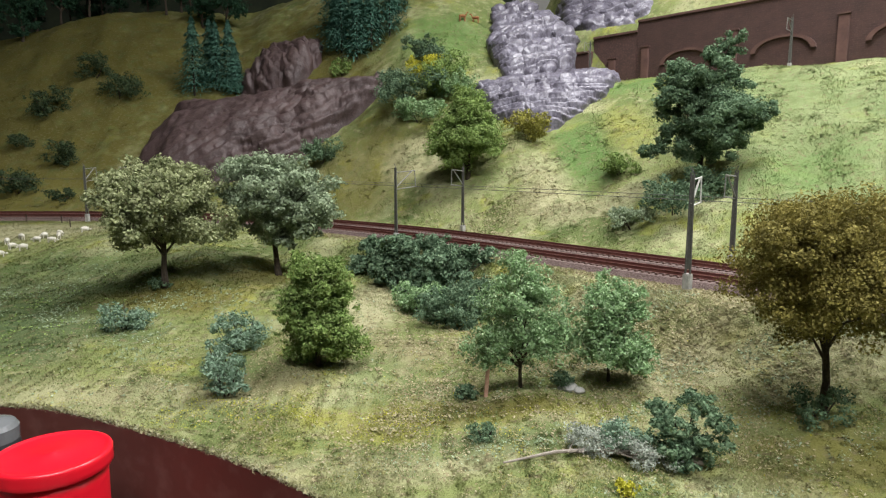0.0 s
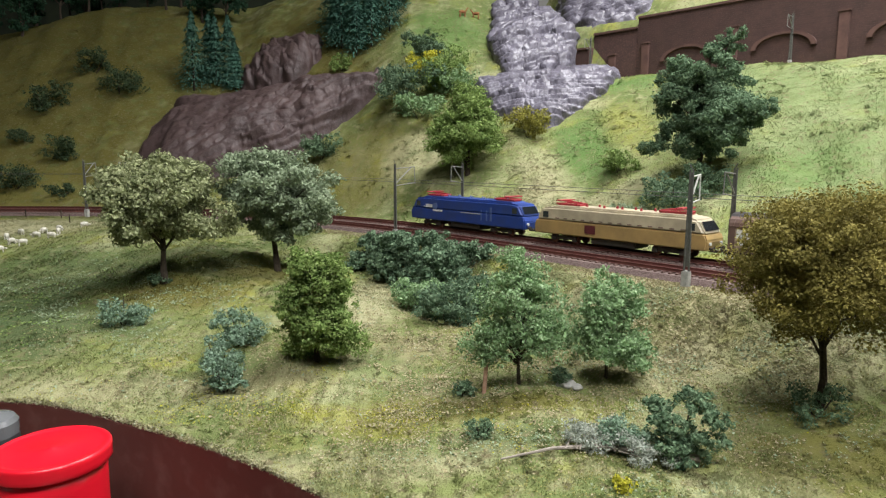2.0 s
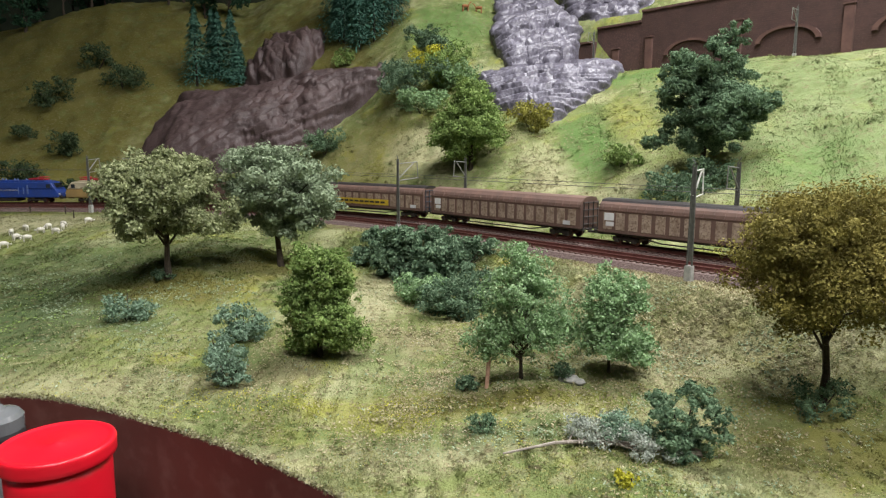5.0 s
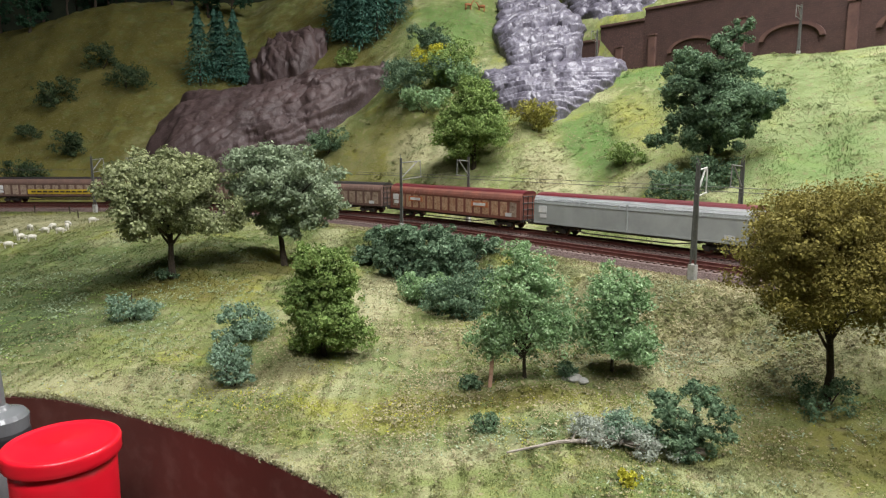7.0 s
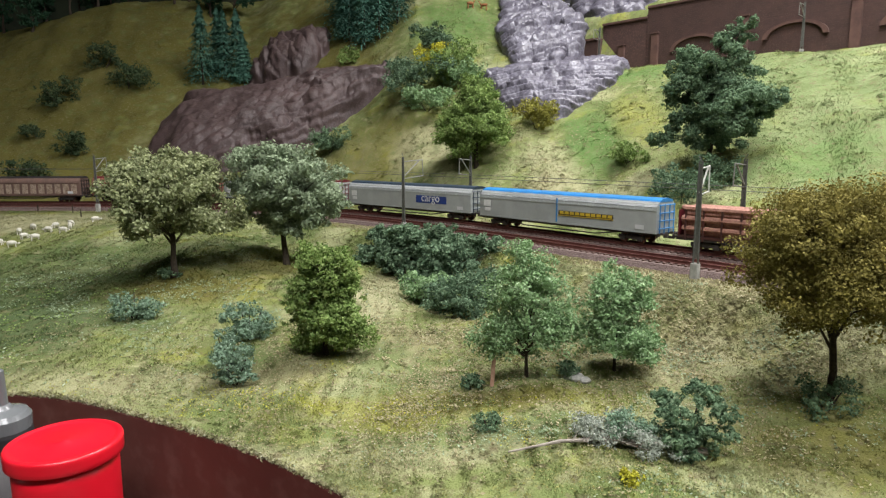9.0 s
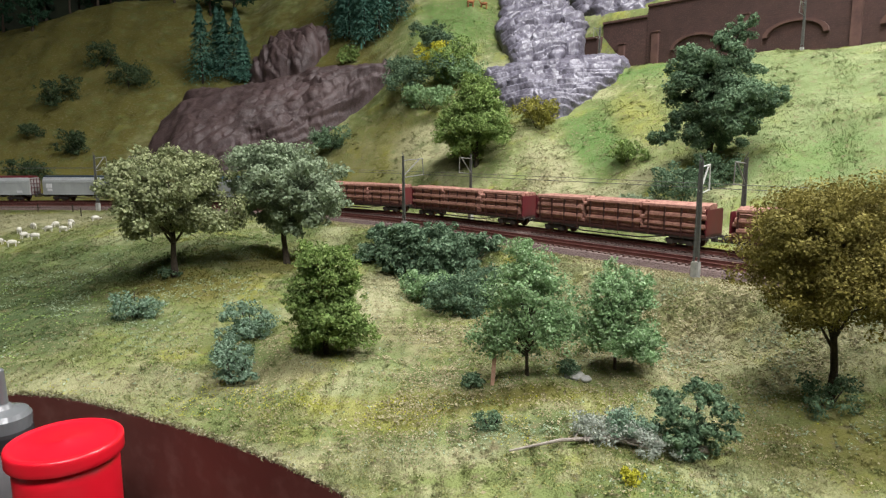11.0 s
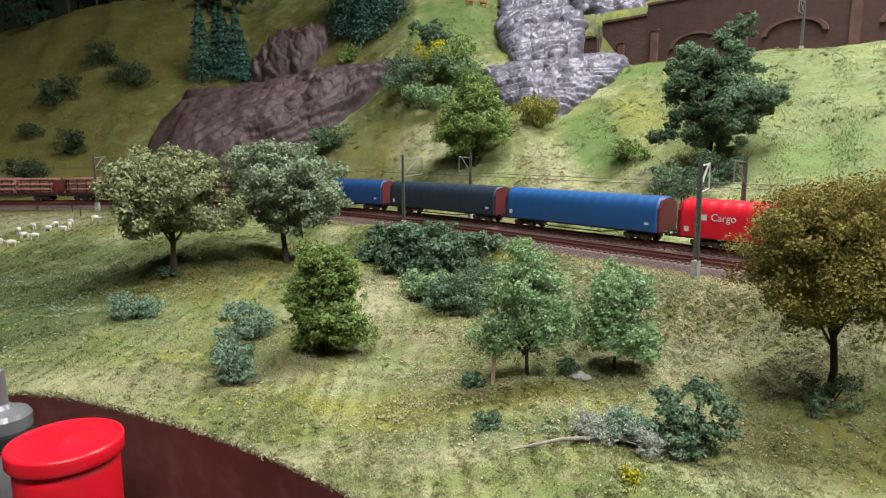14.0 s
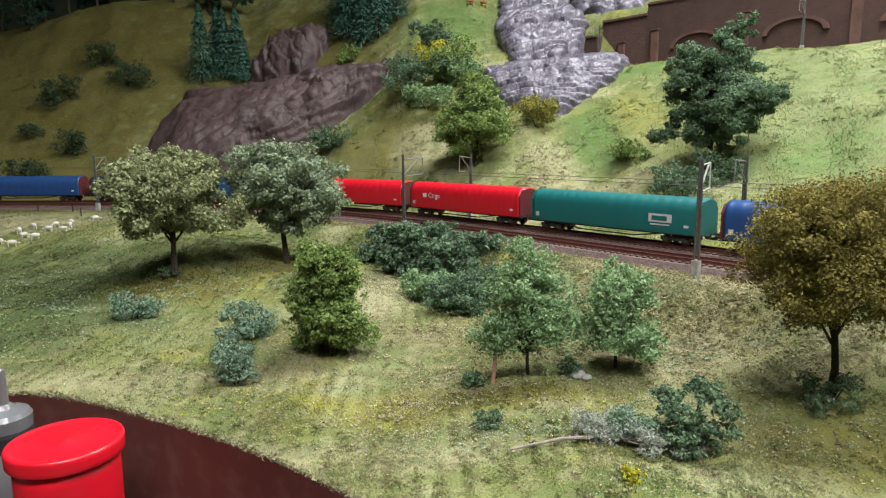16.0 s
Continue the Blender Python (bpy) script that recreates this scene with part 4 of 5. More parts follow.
def box_wagon(name, label, side, roof, ends, panels=None, sign=None, stripe=None):
    L = 0.2775
    th = thing(name, pose(0, 0, 0), label, "wagon", "freight train")
    b = L / 2 - 0.009
    bm = bmesh.new()
    extrude_profile(bm, SIDE + [(-y, z) for y, z in SIDE[::-1]], -b, b)
    part("body", bm, side, th)
    bm = bmesh.new()
    pr = [(0.0127, 0.0452), (0.0105, 0.0475), (0.005, 0.0487), (0, 0.0490)]
    extrude_profile(bm, pr + [(-y, z) for y, z in pr[-2::-1]], -b - 0.0005, b + 0.0005)
    part("roof", bm, roof, th)
    for sy in (-1, 1):
        bm = bmesh.new()
        y = sy * 0.0178
        box(bm, -b, b, min(y, y - sy * 0.0008), max(y, y - sy * 0.0008), 0.0362, 0.0372)
        box(bm, -b, b, min(y, y - sy * 0.0008), max(y, y - sy * 0.0008), 0.0130, 0.0148)
        part("side_rail", bm, side, th)
        for i in range(25):
            x = -b + (i + 0.5) * 2 * b / 25
            bm = bmesh.new()
            tube(bm, (x, sy * 0.0174, 0.0375), (x, sy * 0.0167, 0.0402), 0.0004, seg=4)
            tube(bm, (x, sy * 0.0167, 0.0402), (x, sy * 0.0128, 0.0456), 0.0004, seg=4)
            part("roof_rib", bm, side, th)
        if panels:
            n = 16
            for i in range(n):
                x0 = -b + 0.004 + i * (2 * b - 0.008) / n
                bm = bmesh.new()
                y0, y1 = sorted((sy * 0.0172, sy * 0.0176))
                box(bm, x0 + 0.0024, x0 + (2 * b - 0.008) / n - 0.0024, y0, y1, 0.0165, 0.0345)
                part("side_panel", bm, panels if 0 < i < n - 1 else MT["panel"], th)
        else:
            bm = bmesh.new()
            y0, y1 = sorted((sy * 0.0172, sy * 0.0180))
            box(bm, -0.0008, 0.0008, y0, y1, 0.0150, 0.0425)
            part("door_seam", bm, roof if roof is not MT["endred"] else side, th)
    # pale strips put the light on silver roof shoulders into the colour
    if side is MT["silver"]:
        for sy in (-1, 1):
            bm = bmesh.new()
            vs = [bm.verts.new((x, sy * y, z)) for x, y, z in ((-b, 0.0170, 0.0402), (b, 0.0170, 0.0402), (b, 0.0131, 0.0456), (-b, 0.0131, 0.0456))]
            f = bm.faces.new(vs)
            bmesh.ops.solidify(bm, geom=[f], thickness=0.0003)
            part("lit_roof_shoulder", bm, MT["litroof_print"], th, "pale strip painted as light on the curved roof edge")
    for i, (x0, x1, z0, z1) in enumerate(((b - 0.020, b - 0.008, 0.026, 0.034), (b - 0.020, b - 0.010, 0.020, 0.0245), (-b + 0.014, -b + 0.024, 0.0165, 0.021))):
        plate(th, x0, x1, z0, z1, MT["white"] if i < 2 else MT["litroof_print"], "data_plate", 0.0177)
    if sign == "yellow_low":
        plate(th, -0.062, 0.062, 0.0175, 0.026, MT["yellow"], "sign", 0.0178)
        for k in range(10):
            plate(th, -0.055 + k * 0.0112, -0.0465 + k * 0.0112, 0.0205, 0.0232, MT["black"], "sign_bar", 0.0183)
    if sign == "yellow":
        plate(th, -0.003 - 0.075, -0.003, 0.0235, 0.0285, MT["black"], "sign", 0.0173)
        plate(th, -0.0025 - 0.076, -0.0025, 0.0230, 0.0238, MT["yellow"], "sign_edge", 0.0177)
        for k in range(10):
            plate(th, -0.077 + k * 0.0074, -0.0715 + k * 0.0074, 0.0248, 0.0280, MT["yellow"], "sign_bar", 0.0178)
    if sign == "blue":
        plate(th, -0.025 - 0.06, -0.025, 0.0225, 0.0330, MT["blue"], "sign", 0.0173)
        words(th, "cargo", -0.036, 0.0248, 0.0165, MT["white"], 0.0182)
    if sign == "orange":
        for x in (0.055, -0.075):
            plate(th, x, x + 0.03, 0.0255, 0.0325, MT["orange"], "sign", 0.0178)
            plate(th, x + 0.004, x + 0.026, 0.0272, 0.0308, MT["white"], "sign_bar", 0.0183)
    end_rack(th, L, ends)
    underframe(th, L)
    for x in (-0.098, 0.098):
        bogie(th, x)
    buffers(th, L)
    return th


def tarp_wagon(label, c, ends, sign=None, shift=0.0):
    L = 0.2310
    th = thing("tarpaulin_wagon", pose(0, 0, 0), label, "wagon", "freight train")
    b = L / 2 - 0.010
    bm = bmesh.new()
    rows = []
    n = 65
    for i in range(n):
        x = -b + 2 * b * i / (n - 1)
        hoop = 0.0006 * abs(math.sin(math.pi * i / 4)) ** 0.6
        w = [(0.0165, 0.0120), (0.0170, 0.0150), (0.0170, 0.0300), (0.0164, 0.0360), (0.0148, 0.0415), (0.0110, 0.0460), (0.0055, 0.0480), (0, 0.0486)]
        pr = [(y - hoop * (1 if z > 0.02 else 0), z - hoop * (0.7 if z > 0.04 else 0)) for y, z in w]
        pr = pr + [(-y, z) for y, z in pr[-2::-1]]
        rows.append([bm.verts.new((x, y, z)) for y, z in pr])
    for p, q in zip(rows, rows[1:]):
        for k in range(len(p) - 1):
            bm.faces.new((p[k], p[k + 1], q[k + 1], q[k]))
    bm.faces.new(rows[0])
    bm.faces.new(rows[-1])
    bmesh.ops.recalc_face_normals(bm, faces=bm.faces[:])
    part("tarpaulin", bm, c, th, smooth=True)
    for sx in (-1, 1):
        bm = bmesh.new()
        pr = [(0.0165, 0.0120), (0.0165, 0.0370), (0.0110, 0.0450), (0, 0.0470)]
        extrude_profile(bm, pr + [(-y, z) for y, z in pr[-2::-1]], *sorted((sx * (b + 0.0006), sx * (b + 0.0030))))
        part("end_wall", bm, ends, th)
    end_rack(th, L - 0.001, ends)
    plate(th, b - 0.010, b - 0.005, 0.017, 0.022, MT["litroof_print"], "data_plate", 0.0171, 0.0002)
    plate(th, -b + 0.009, -b + 0.014, 0.019, 0.0215, MT["litroof_print"], "data_plate", 0.0171, 0.0002)
    if sign == "word":
        words(th, "Cargo", 0.074 - shift, 0.029 - shift * 0.2, 0.0098, MT["white"], 0.0171)
        plate(th, 0.078 - shift, 0.086 - shift, 0.0290 - shift * 0.2, 0.0345 - shift * 0.2, MT["litroof_print"], "sign_bar", 0.0170, 0.0003)
    if sign == "arrow":
        plate(th, -0.078, -0.052, 0.0225, 0.0310, MT["litroof_print"], "sign", 0.0170, 0.0003)
        plate(th, -0.073, -0.056, 0.0245, 0.0290, MT["teal"], "sign_bar", 0.0174, 0.0003)
        plate(th, -0.076, -0.054, 0.0195, 0.0208, MT["litroof_print"], "sign_bar", 0.0170, 0.0003)
    underframe(th, L, 0.05)
    for x in (-0.080, 0.080):
        bogie(th, x)
    buffers(th, L)
    return th


def stake_wagon(seed):
    L = 0.2330
    rs = random.Random(seed)
    th = thing("stake_wagon", pose(0, 0, 0), "brown stake wagon loaded with stacked timber logs", "wagon", "freight train")
    b = L / 2 - 0.008
    bm = bmesh.new()
    box(bm, -b, b, -0.0160, 0.0160, 0.0125, 0.0150, 0.0004)
    part("deck", bm, MT["stake"], th)
    for sx in (-1, 1):
        bm = bmesh.new()
        x0, x1 = sorted((sx * b, sx * (b - 0.0016)))
        box(bm, x0, x1, -0.0160, 0.0160, 0.0150, 0.0400, 0.0005)
        part("end_wall", bm, MT["endred"], th)
    for i in range(12):
        x = -b + 0.008 + i * (2 * b - 0.016) / 11
        for sy in (-1, 1):
            bm = bmesh.new()
            box(bm, x - 0.0008, x + 0.0008, sy * 0.0160 - 0.0008, sy * 0.0160 + 0.0008, 0.011, 0.0405)
            part("stake", bm, MT["stake"], th)
    for x0, x1 in ((-b + 0.004, -b / 3 - 0.002), (-b / 3 + 0.002, b / 3 - 0.002), (b / 3 + 0.002, b - 0.004)):
        for lay in range(6):
            for col in range(5):
                y = -0.0122 + col * 0.0061 + (0.002 if lay % 2 else -0.001)
                z = 0.0178 + lay * 0.0047 + rs.uniform(-0.0005, 0.0005)
                j = rs.uniform(-0.004, 0.004)
                bm = bmesh.new()
                r = rs.uniform(0.0026, 0.0033)
                tube(bm, (x0 + j, y, z), (x1 + j, y + rs.uniform(-0.001, 0.001), z), r, r * 0.9, 7)
                part("log", bm, MT["log"], th)
    underframe(th, L, 0.05)
    for x in (-0.080, 0.080):
        bogie(th, x)
    buffers(th, L)
    return th


def locomotive(label, body_c, upper_c, roof_c, gear_c, blue):
    L = 0.2260 if blue else 0.2230
    th = thing("electric_locomotive", pose(0, 0, 0), label, "locomotive", "freight train")
    e = L / 2 - 0.005

    def hull(pts, hw, bev, name, c):
        bm = bmesh.new()
        a = [bm.verts.new((x, -hw, z)) for x, z in pts]
        q = [bm.verts.new((x, hw, z)) for x, z in pts]
        n = len(pts)
        for i in range(n):
            bm.faces.new((a[i], a[(i + 1) % n], q[(i + 1) % n], q[i]))
        bm.faces.new(a[::-1])
        bm.faces.new(q)
        bmesh.ops.recalc_face_normals(bm, faces=bm.faces[:])
        if bev:
            bmesh.ops.bevel(bm, geom=[x for x in bm.edges], offset=bev, segments=3, affect="EDGES")
        return part(name, bm, c, th)
    hull([(-e, 0.0105), (e, 0.0105), (e + 0.001, 0.0200), (e - 0.002, 0.0265), (-e + 0.002, 0.0265), (-e - 0.001, 0.0200)], 0.0172, 0.0012, "lower_body", body_c)
    hull([(-e + 0.001, 0.0255), (e - 0.001, 0.0255), (e - 0.010, 0.0395), (e - 0.020, 0.0415), (-e + 0.020, 0.0415), (-e + 0.010, 0.0395)], 0.0168, 0.0022, "upper_body", upper_c)
    hull([(-e + 0.022, 0.0405), (e - 0.022, 0.0405), (e - 0.026, 0.0432), (-e + 0.026, 0.0432)], 0.0130, 0.0008, "roof", roof_c)
    for sx in (-1, 1):
        bm = bmesh.new()
        a = Vector((sx * (e - 0.0030), 0, 0.0290))
        d = Vector((sx * (e - 0.0085), 0, 0.0375))
        o = Vector((sx * 0.0006, 0, 0.0004))
        vs = [bm.verts.new(v) for v in (a + o + Vector((0, -0.0135, 0)), a + o + Vector((0, 0.0135, 0)), d + o + Vector((0, 0.0120, 0)), d + o + Vector((0, -0.0120, 0)))]
        f = bm.faces.new(vs)
        bmesh.ops.solidify(bm, geom=[f], thickness=0.0012)
        part("windscreen", bm, MT["glass"], th)
        for sy in (-1, 1):
            bm = bmesh.new()
            tube(bm, (sx * e, sy * 0.0110, 0.0170), (sx * (e + 0.0022), sy * 0.0110, 0.0170), 0.0016, seg=10)
            part("headlight", bm, MT["white"], th)
            x0, x1 = sorted((sx * (e - 0.012), sx * (e - 0.020)))
            bm = bmesh.new()
            y0, y1 = sorted((sy * 0.0164, sy * 0.0172))
            box(bm, x0, x1, y0, y1, 0.0290, 0.0360, 0.0002)
            part("cab_window", bm, MT["glass"], th)
    for k in range(12):
        bm = bmesh.new()
        x = -0.062 + k * 0.0115
        tube(bm, (x, 0.004 * (1 if k % 2 else -1), 0.0430), (x, 0.004 * (1 if k % 2 else -1), 0.0462), 0.0016, 0.0009, 7)
        part("insulator", bm, gear_c if not blue else MT["paleblue"], th)
    for sx in (-1, 1):
        bm = bmesh.new()
        x = sx * 0.066
        box(bm, x - 0.016, x + 0.016, -0.006, 0.006, 0.0432, 0.0446, 0.0003)
        pan = part("pantograph", bm, MT["panred"], th, "folded red pantograph")
        bars = []
        for y in (-0.009, 0.009):
            bars.append(((x - 0.015, y, 0.0455), (x + 0.015, y, 0.0455), 0.0007))
            bars.append(((x - sx * 0.015, y * 0.6, 0.0460), (x + sx * 0.012, y * 0.3, 0.0485), 0.0007))
        for xx in (-0.014, 0.014):
            bars.append(((x + xx, -0.0095, 0.0450), (x + xx, 0.0095, 0.0450), 0.0009))
        for xx in (0.006, 0.012):
            bars.append(((x + sx * xx, -0.013, 0.0490), (x + sx * xx, 0.013, 0.0490), 0.0008))
        for p, q, r in bars:
            bm = bmesh.new()
            tube(bm, p, q, r, seg=5)
            part("bar", bm, MT["panred"], pan)
    if blue:
        bm = bmesh.new()
        tube(bm, (0.056, 0.0166, 0.0300), (0.056, 0.0173, 0.0300), 0.0048, seg=24)
        part("emblem", bm, MT["paleblue"], th)
        for x0, x1, z0, z1 in ((0.0615, 0.0655, 0.0280, 0.0322), (0.0665, 0.0705, 0.0280, 0.0322), (0.0715, 0.0745, 0.0280, 0.0322), (0.0760, 0.0800, 0.0282, 0.0294), (0.0405, 0.0465, 0.0232, 0.0256), (0.0475, 0.0530, 0.0232, 0.0256), (0.0540, 0.0600, 0.0232, 0.0256)):
            plate(th, x0, x1, z0, z1, MT["white"], "sign_bar", 0.0174)
        plate(th, -0.035, 0.004, 0.0245, 0.0252, MT["white"], "sign_bar", 0.0174)
        for x, w in ((-0.036, 0.0016), (-0.046, 0.0022), (-0.054, 0.003)):
            plate(th, x, x + w, 0.0170, 0.0345 if w > 0.0025 else 0.030, MT["paleblue"], "line_emblem", 0.0175)
    else:
        for k in range(14):
            plate(th, -0.085 + k * 0.012, -0.080 + k * 0.012, 0.0286, 0.0297, MT["brown"], "vent_window", 0.0169)
        plate(th, 0.02, 0.034, 0.015, 0.024, MT["endred"], "emblem", 0.0174)
    bm = bmesh.new()
    box(bm, -0.028, 0.028, -0.0140, 0.0140, 0.0035, 0.0110, 0.001)
    part("equipment_box", bm, M["dark"], th)
    for x in (-0.066, 0.066):
        bogie(th, x, 0.0150)
    buffers(th, L)
    return th


W_BROWN = "long weathered brown sliding-wall freight wagon with pale panels"
TRAIN = [(locomotive("blue electric locomotive with red pantographs", MT["blue"], MT["blue"], MT["blue"], MT["red"], True), 0.235),
         (locomotive("cream and gold electric locomotive with red roof gear", MT["gold"], MT["cream"], MT["cream"], MT["panred"], False), 0.230),
         (box_wagon("sliding_wall_wagon", W_BROWN, MT["brown"], MT["darkroof"], MT["darkroof"], MT["brown"]), 0.284),
         (box_wagon("sliding_wall_wagon", "weathered brown freight wagon with a yellow sign", MT["brown"], MT["darkroof"], MT["navy"], MT["panel"], "yellow_low"), 0.284),
         (box_wagon("sliding_wall_wagon", W_BROWN, MT["brown"], MT["brown"], MT["darkroof"], MT["panel"]), 0.284),
         (box_wagon("sliding_wall_wagon", W_BROWN, MT["brown"], MT["darkroof"], MT["darkroof"], MT["panel"]), 0.284),
         (box_wagon("sliding_wall_wagon", "weathered red-brown freight wagon with orange signs", MT["redbrown"], MT["endred"], MT["darkroof"], MT["panelrust"], "orange"), 0.284),
         (box_wagon("sliding_wall_wagon", "silver-grey freight wagon with red ends", MT["silver"], MT["endred"], MT["endred"]), 0.284),
         (box_wagon("sliding_wall_wagon", "silver-grey freight wagon with a blue sign", MT["silver"], MT["navy"], MT["navy"], None, "blue"), 0.284),
         (box_wagon("sliding_wall_wagon", "silver-grey freight wagon with blue ridge and yellow sign", MT["silver"], MT["endblue"], MT["endblue"], None, "yellow"), 0.284),
         (stake_wagon(1), 0.239), (stake_wagon(2), 0.239), (stake_wagon(3), 0.239), (stake_wagon(4), 0.239),
         (tarp_wagon("freight wagon under a blue tarpaulin hood", MT["tarpblue"], MT["endbrown"]), 0.2365),
         (tarp_wagon("freight wagon under a dark navy tarpaulin hood", MT["navy"], MT["endbrown"]), 0.2365),
         (tarp_wagon("freight wagon under a bright blue tarpaulin hood", MT["tarpblue2"], MT["endbrown"]), 0.2365),
         (tarp_wagon("freight wagon under a red tarpaulin hood", MT["tarpred"], MT["endbrown"], "word"), 0.2365),
         (tarp_wagon("freight wagon under a red tarpaulin hood", MT["tarpred"], MT["endbrown"], "word", 0.008), 0.2365),
         (tarp_wagon("freight wagon under a teal tarpaulin hood", MT["teal"], MT["teal"], "arrow"), 0.2365),
         (tarp_wagon("freight wagon under a blue tarpaulin hood", MT["tarpblue"], MT["endbrown"]), 0.2365)]


# ---- jar and bottle before the fascia ----
def lathe(bm, prof, seg=48):
    rows = [[bm.verts.new((r * math.cos(2 * math.pi * k / seg), r * math.sin(2 * math.pi * k / seg), z)) for k in range(seg)] for r, z in prof]
    for p, q in zip(rows, rows[1:]):
        for k in range(seg):
            bm.faces.new((p[k], p[(k + 1) % seg], q[(k + 1) % seg], q[k]))
    bm.faces.new(rows[0][::-1])
    bm.faces.new(rows[-1])


def build_front():
    top = -0.162
    th = thing("side_table", pose(-0.40, 0.20, -1.1), "narrow dark side table standing before the layout", "table")
    bm = bmesh.new()
    box(bm, -0.30, 0.26, -0.13, 0.135, 1.1 + top - 0.012, 1.1 + top, 0.002)
    part("tabletop", bm, M["fascia"], th)
    for x in (-0.28, 0.24):
        for y in (-0.11, 0.115):
            bm = bmesh.new()
            box(bm, x - 0.012, x + 0.012, y - 0.012, y + 0.012, 0, 1.1 + top - 0.013, 0.002)
            part("leg", bm, M["fascia"], th)
    th = thing("jar", pose(-0.1965, 0.310, top), "red plastic jar with a red press-on lid", "jar")
    bm = bmesh.new()
    lathe(bm, [(0.022, 0), (0.0238, 0.002), (0.0246, 0.100), (0.0246, 0.108)], 64)
    part("jar_body", bm, M["red_pl"], th, smooth=True)
    bm = bmesh.new()
    lathe(bm, [(0.0250, 0.1082), (0.0268, 0.1082), (0.0272, 0.1087), (0.0271, 0.1110), (0.0273, 0.1135), (0.0273, 0.1150), (0.0269, 0.1160), (0.0262, 0.1163), (0.0248, 0.1163), (0.0243, 0.1158), (0.0225, 0.1157), (0.0020, 0.1157), (0.0016, 0.1161), (0.0004, 0.1161)], 64)
    part("lid", bm, M["red_pl"], th, smooth=True)
    th = thing("bottle", pose(-0.2475, 0.3375, top), "grey plastic bottle with a slim pale neck", "bottle")
    bm = bmesh.new()
    lathe(bm, [(0.0125, 0), (0.0140, 0.002), (0.0140, 0.100), (0.0136, 0.102)], 40)
    part("bottle_body", bm, mat("grey_plastic", (0.16, 0.165, 0.17), (0.24, 0.245, 0.25), 20, 0.3, 0.05), th)
    bm = bmesh.new()
    lathe(bm, [(0.0143, 0.100), (0.0143, 0.108), (0.0138, 0.110)], 40)
    part("band", bm, MT["black"], th)
    bm = bmesh.new()
    lathe(bm, [(0.0140, 0.110), (0.0142, 0.117), (0.0125, 0.1195), (0.0060, 0.1215), (0.0045, 0.1235), (0.0036, 0.124), (0.0030, 0.143), (0.002, 0.144)], 40)
    part("neck", bm, mat("grey_cap", (0.10, 0.105, 0.11), (0.15, 0.155, 0.16), 20, 0.25, 0.05), th)


build_front()


# ---- small things ----
def blob(bm, c, r, n=2):
    q = bmesh.ops.create_icosphere(bm, subdivisions=n, radius=1.0)
    for v in q["verts"]:
        k = 1 + 0.12 * noise.noise(v.co * 3 + Vector(c) * 90)
        v.co = Vector((c[0] + v.co.x * r[0] * k, c[1] + v.co.y * r[1] * k, c[2] + v.co.z * r[2] * k))


WOOL = mat("wool", (0.50, 0.47, 0.40), (0.72, 0.69, 0.62), 400, 0.95, 0.8, fine=2500)
DEERFUR = mat("deer_fur", (0.20, 0.075, 0.025), (0.30, 0.12, 0.05), 200, 0.9, 0.3)


def grazer(name, label, x, y, ang, k, fur, long_neck=False):
    th = thing(name, Matrix.Translation(place(x, y, 0.0)) @ Matrix.Rotation(radians(ang), 4, "Z") @ Matrix.Scale(k, 4), label, name, "grazing " + name)
    zl = 0.0065 if long_neck else 0.0042
    bm = bmesh.new()
    blob(bm, (0, 0, zl + 0.0022), (0.0068, 0.0028 if long_neck else 0.0034, 0.0028 if long_neck else 0.0034))
    part("body", bm, fur, th, smooth=True)
    bm = bmesh.new()
    if long_neck:
        tube(bm, (0.0055, 0, zl + 0.003), (0.0085, 0, zl + 0.0085), 0.0013, 0.0009, 7)
        blob(bm, (0.0098, 0, zl + 0.009), (0.0020, 0.0011, 0.0011), 1)
    else:
        blob(bm, (0.0082, 0, zl + 0.0008), (0.0022, 0.0013, 0.0014), 1)
    part("head", bm, fur, th, smooth=True)
    for lx in (-0.0045, 0.0045):
        for ly in (-0.0016, 0.0016):
            bm = bmesh.new()
            tube(bm, (lx, ly, -0.0005), (lx, ly, zl + 0.001), 0.0006, 0.0008, 6)
            part("leg", bm, fur, th)


for i, (x, y) in enumerate(((-0.628, 0.885), (-0.600, 0.870), (-0.612, 0.915), (-0.632, 0.935), (-0.630, 0.965), (-0.598, 0.950), (-0.590, 0.905), (-0.608, 0.985), (-0.580, 0.975), (-0.596, 1.005), (-0.573, 0.945), (-0.565, 1.02))):
    grazer("sheep", "white woolly model sheep grazing on the meadow", x, y, 37 * i % 360, 0.95, WOOL)
grazer("deer", "brown model deer on the hilltop", 0.050, 1.745, 20, 1.5, DEERFUR, True)
grazer("deer", "brown model deer on the hilltop", 0.085, 1.755, 160, 1.5, DEERFUR, True)

# wooden post, stone, felled branch
th = thing("post", Matrix.Translation(place(0.027, 0.395)) @ Matrix.Rotation(radians(4), 4, "Y"), "pale reddish wooden post stuck in the grass", "post")
bm = bmesh.new()
box(bm, -0.0012, 0.0012, -0.0012, 0.0012, -0.003, 0.0195, 0.0003)
part("shaft", bm, mat("pale_wood", (0.34, 0.19, 0.13), (0.46, 0.29, 0.21), 300, 0.85, 0.3), th)
for x, y, r in ((0.081, 0.396, 0.0045), (0.0855, 0.392, 0.0032), (0.0765, 0.399, 0.003)):
    bm = bmesh.new()
    blob(bm, (0, 0, r * 0.4), (r * 1.2, r, r * 0.75))
    ob = link("stone", bm, M["concrete"], smooth=False)
    ob.matrix_basis = Matrix.Translation(place(x, y))
    tagged(ob, "small pale stone lying in the grass", "stone", "stones")


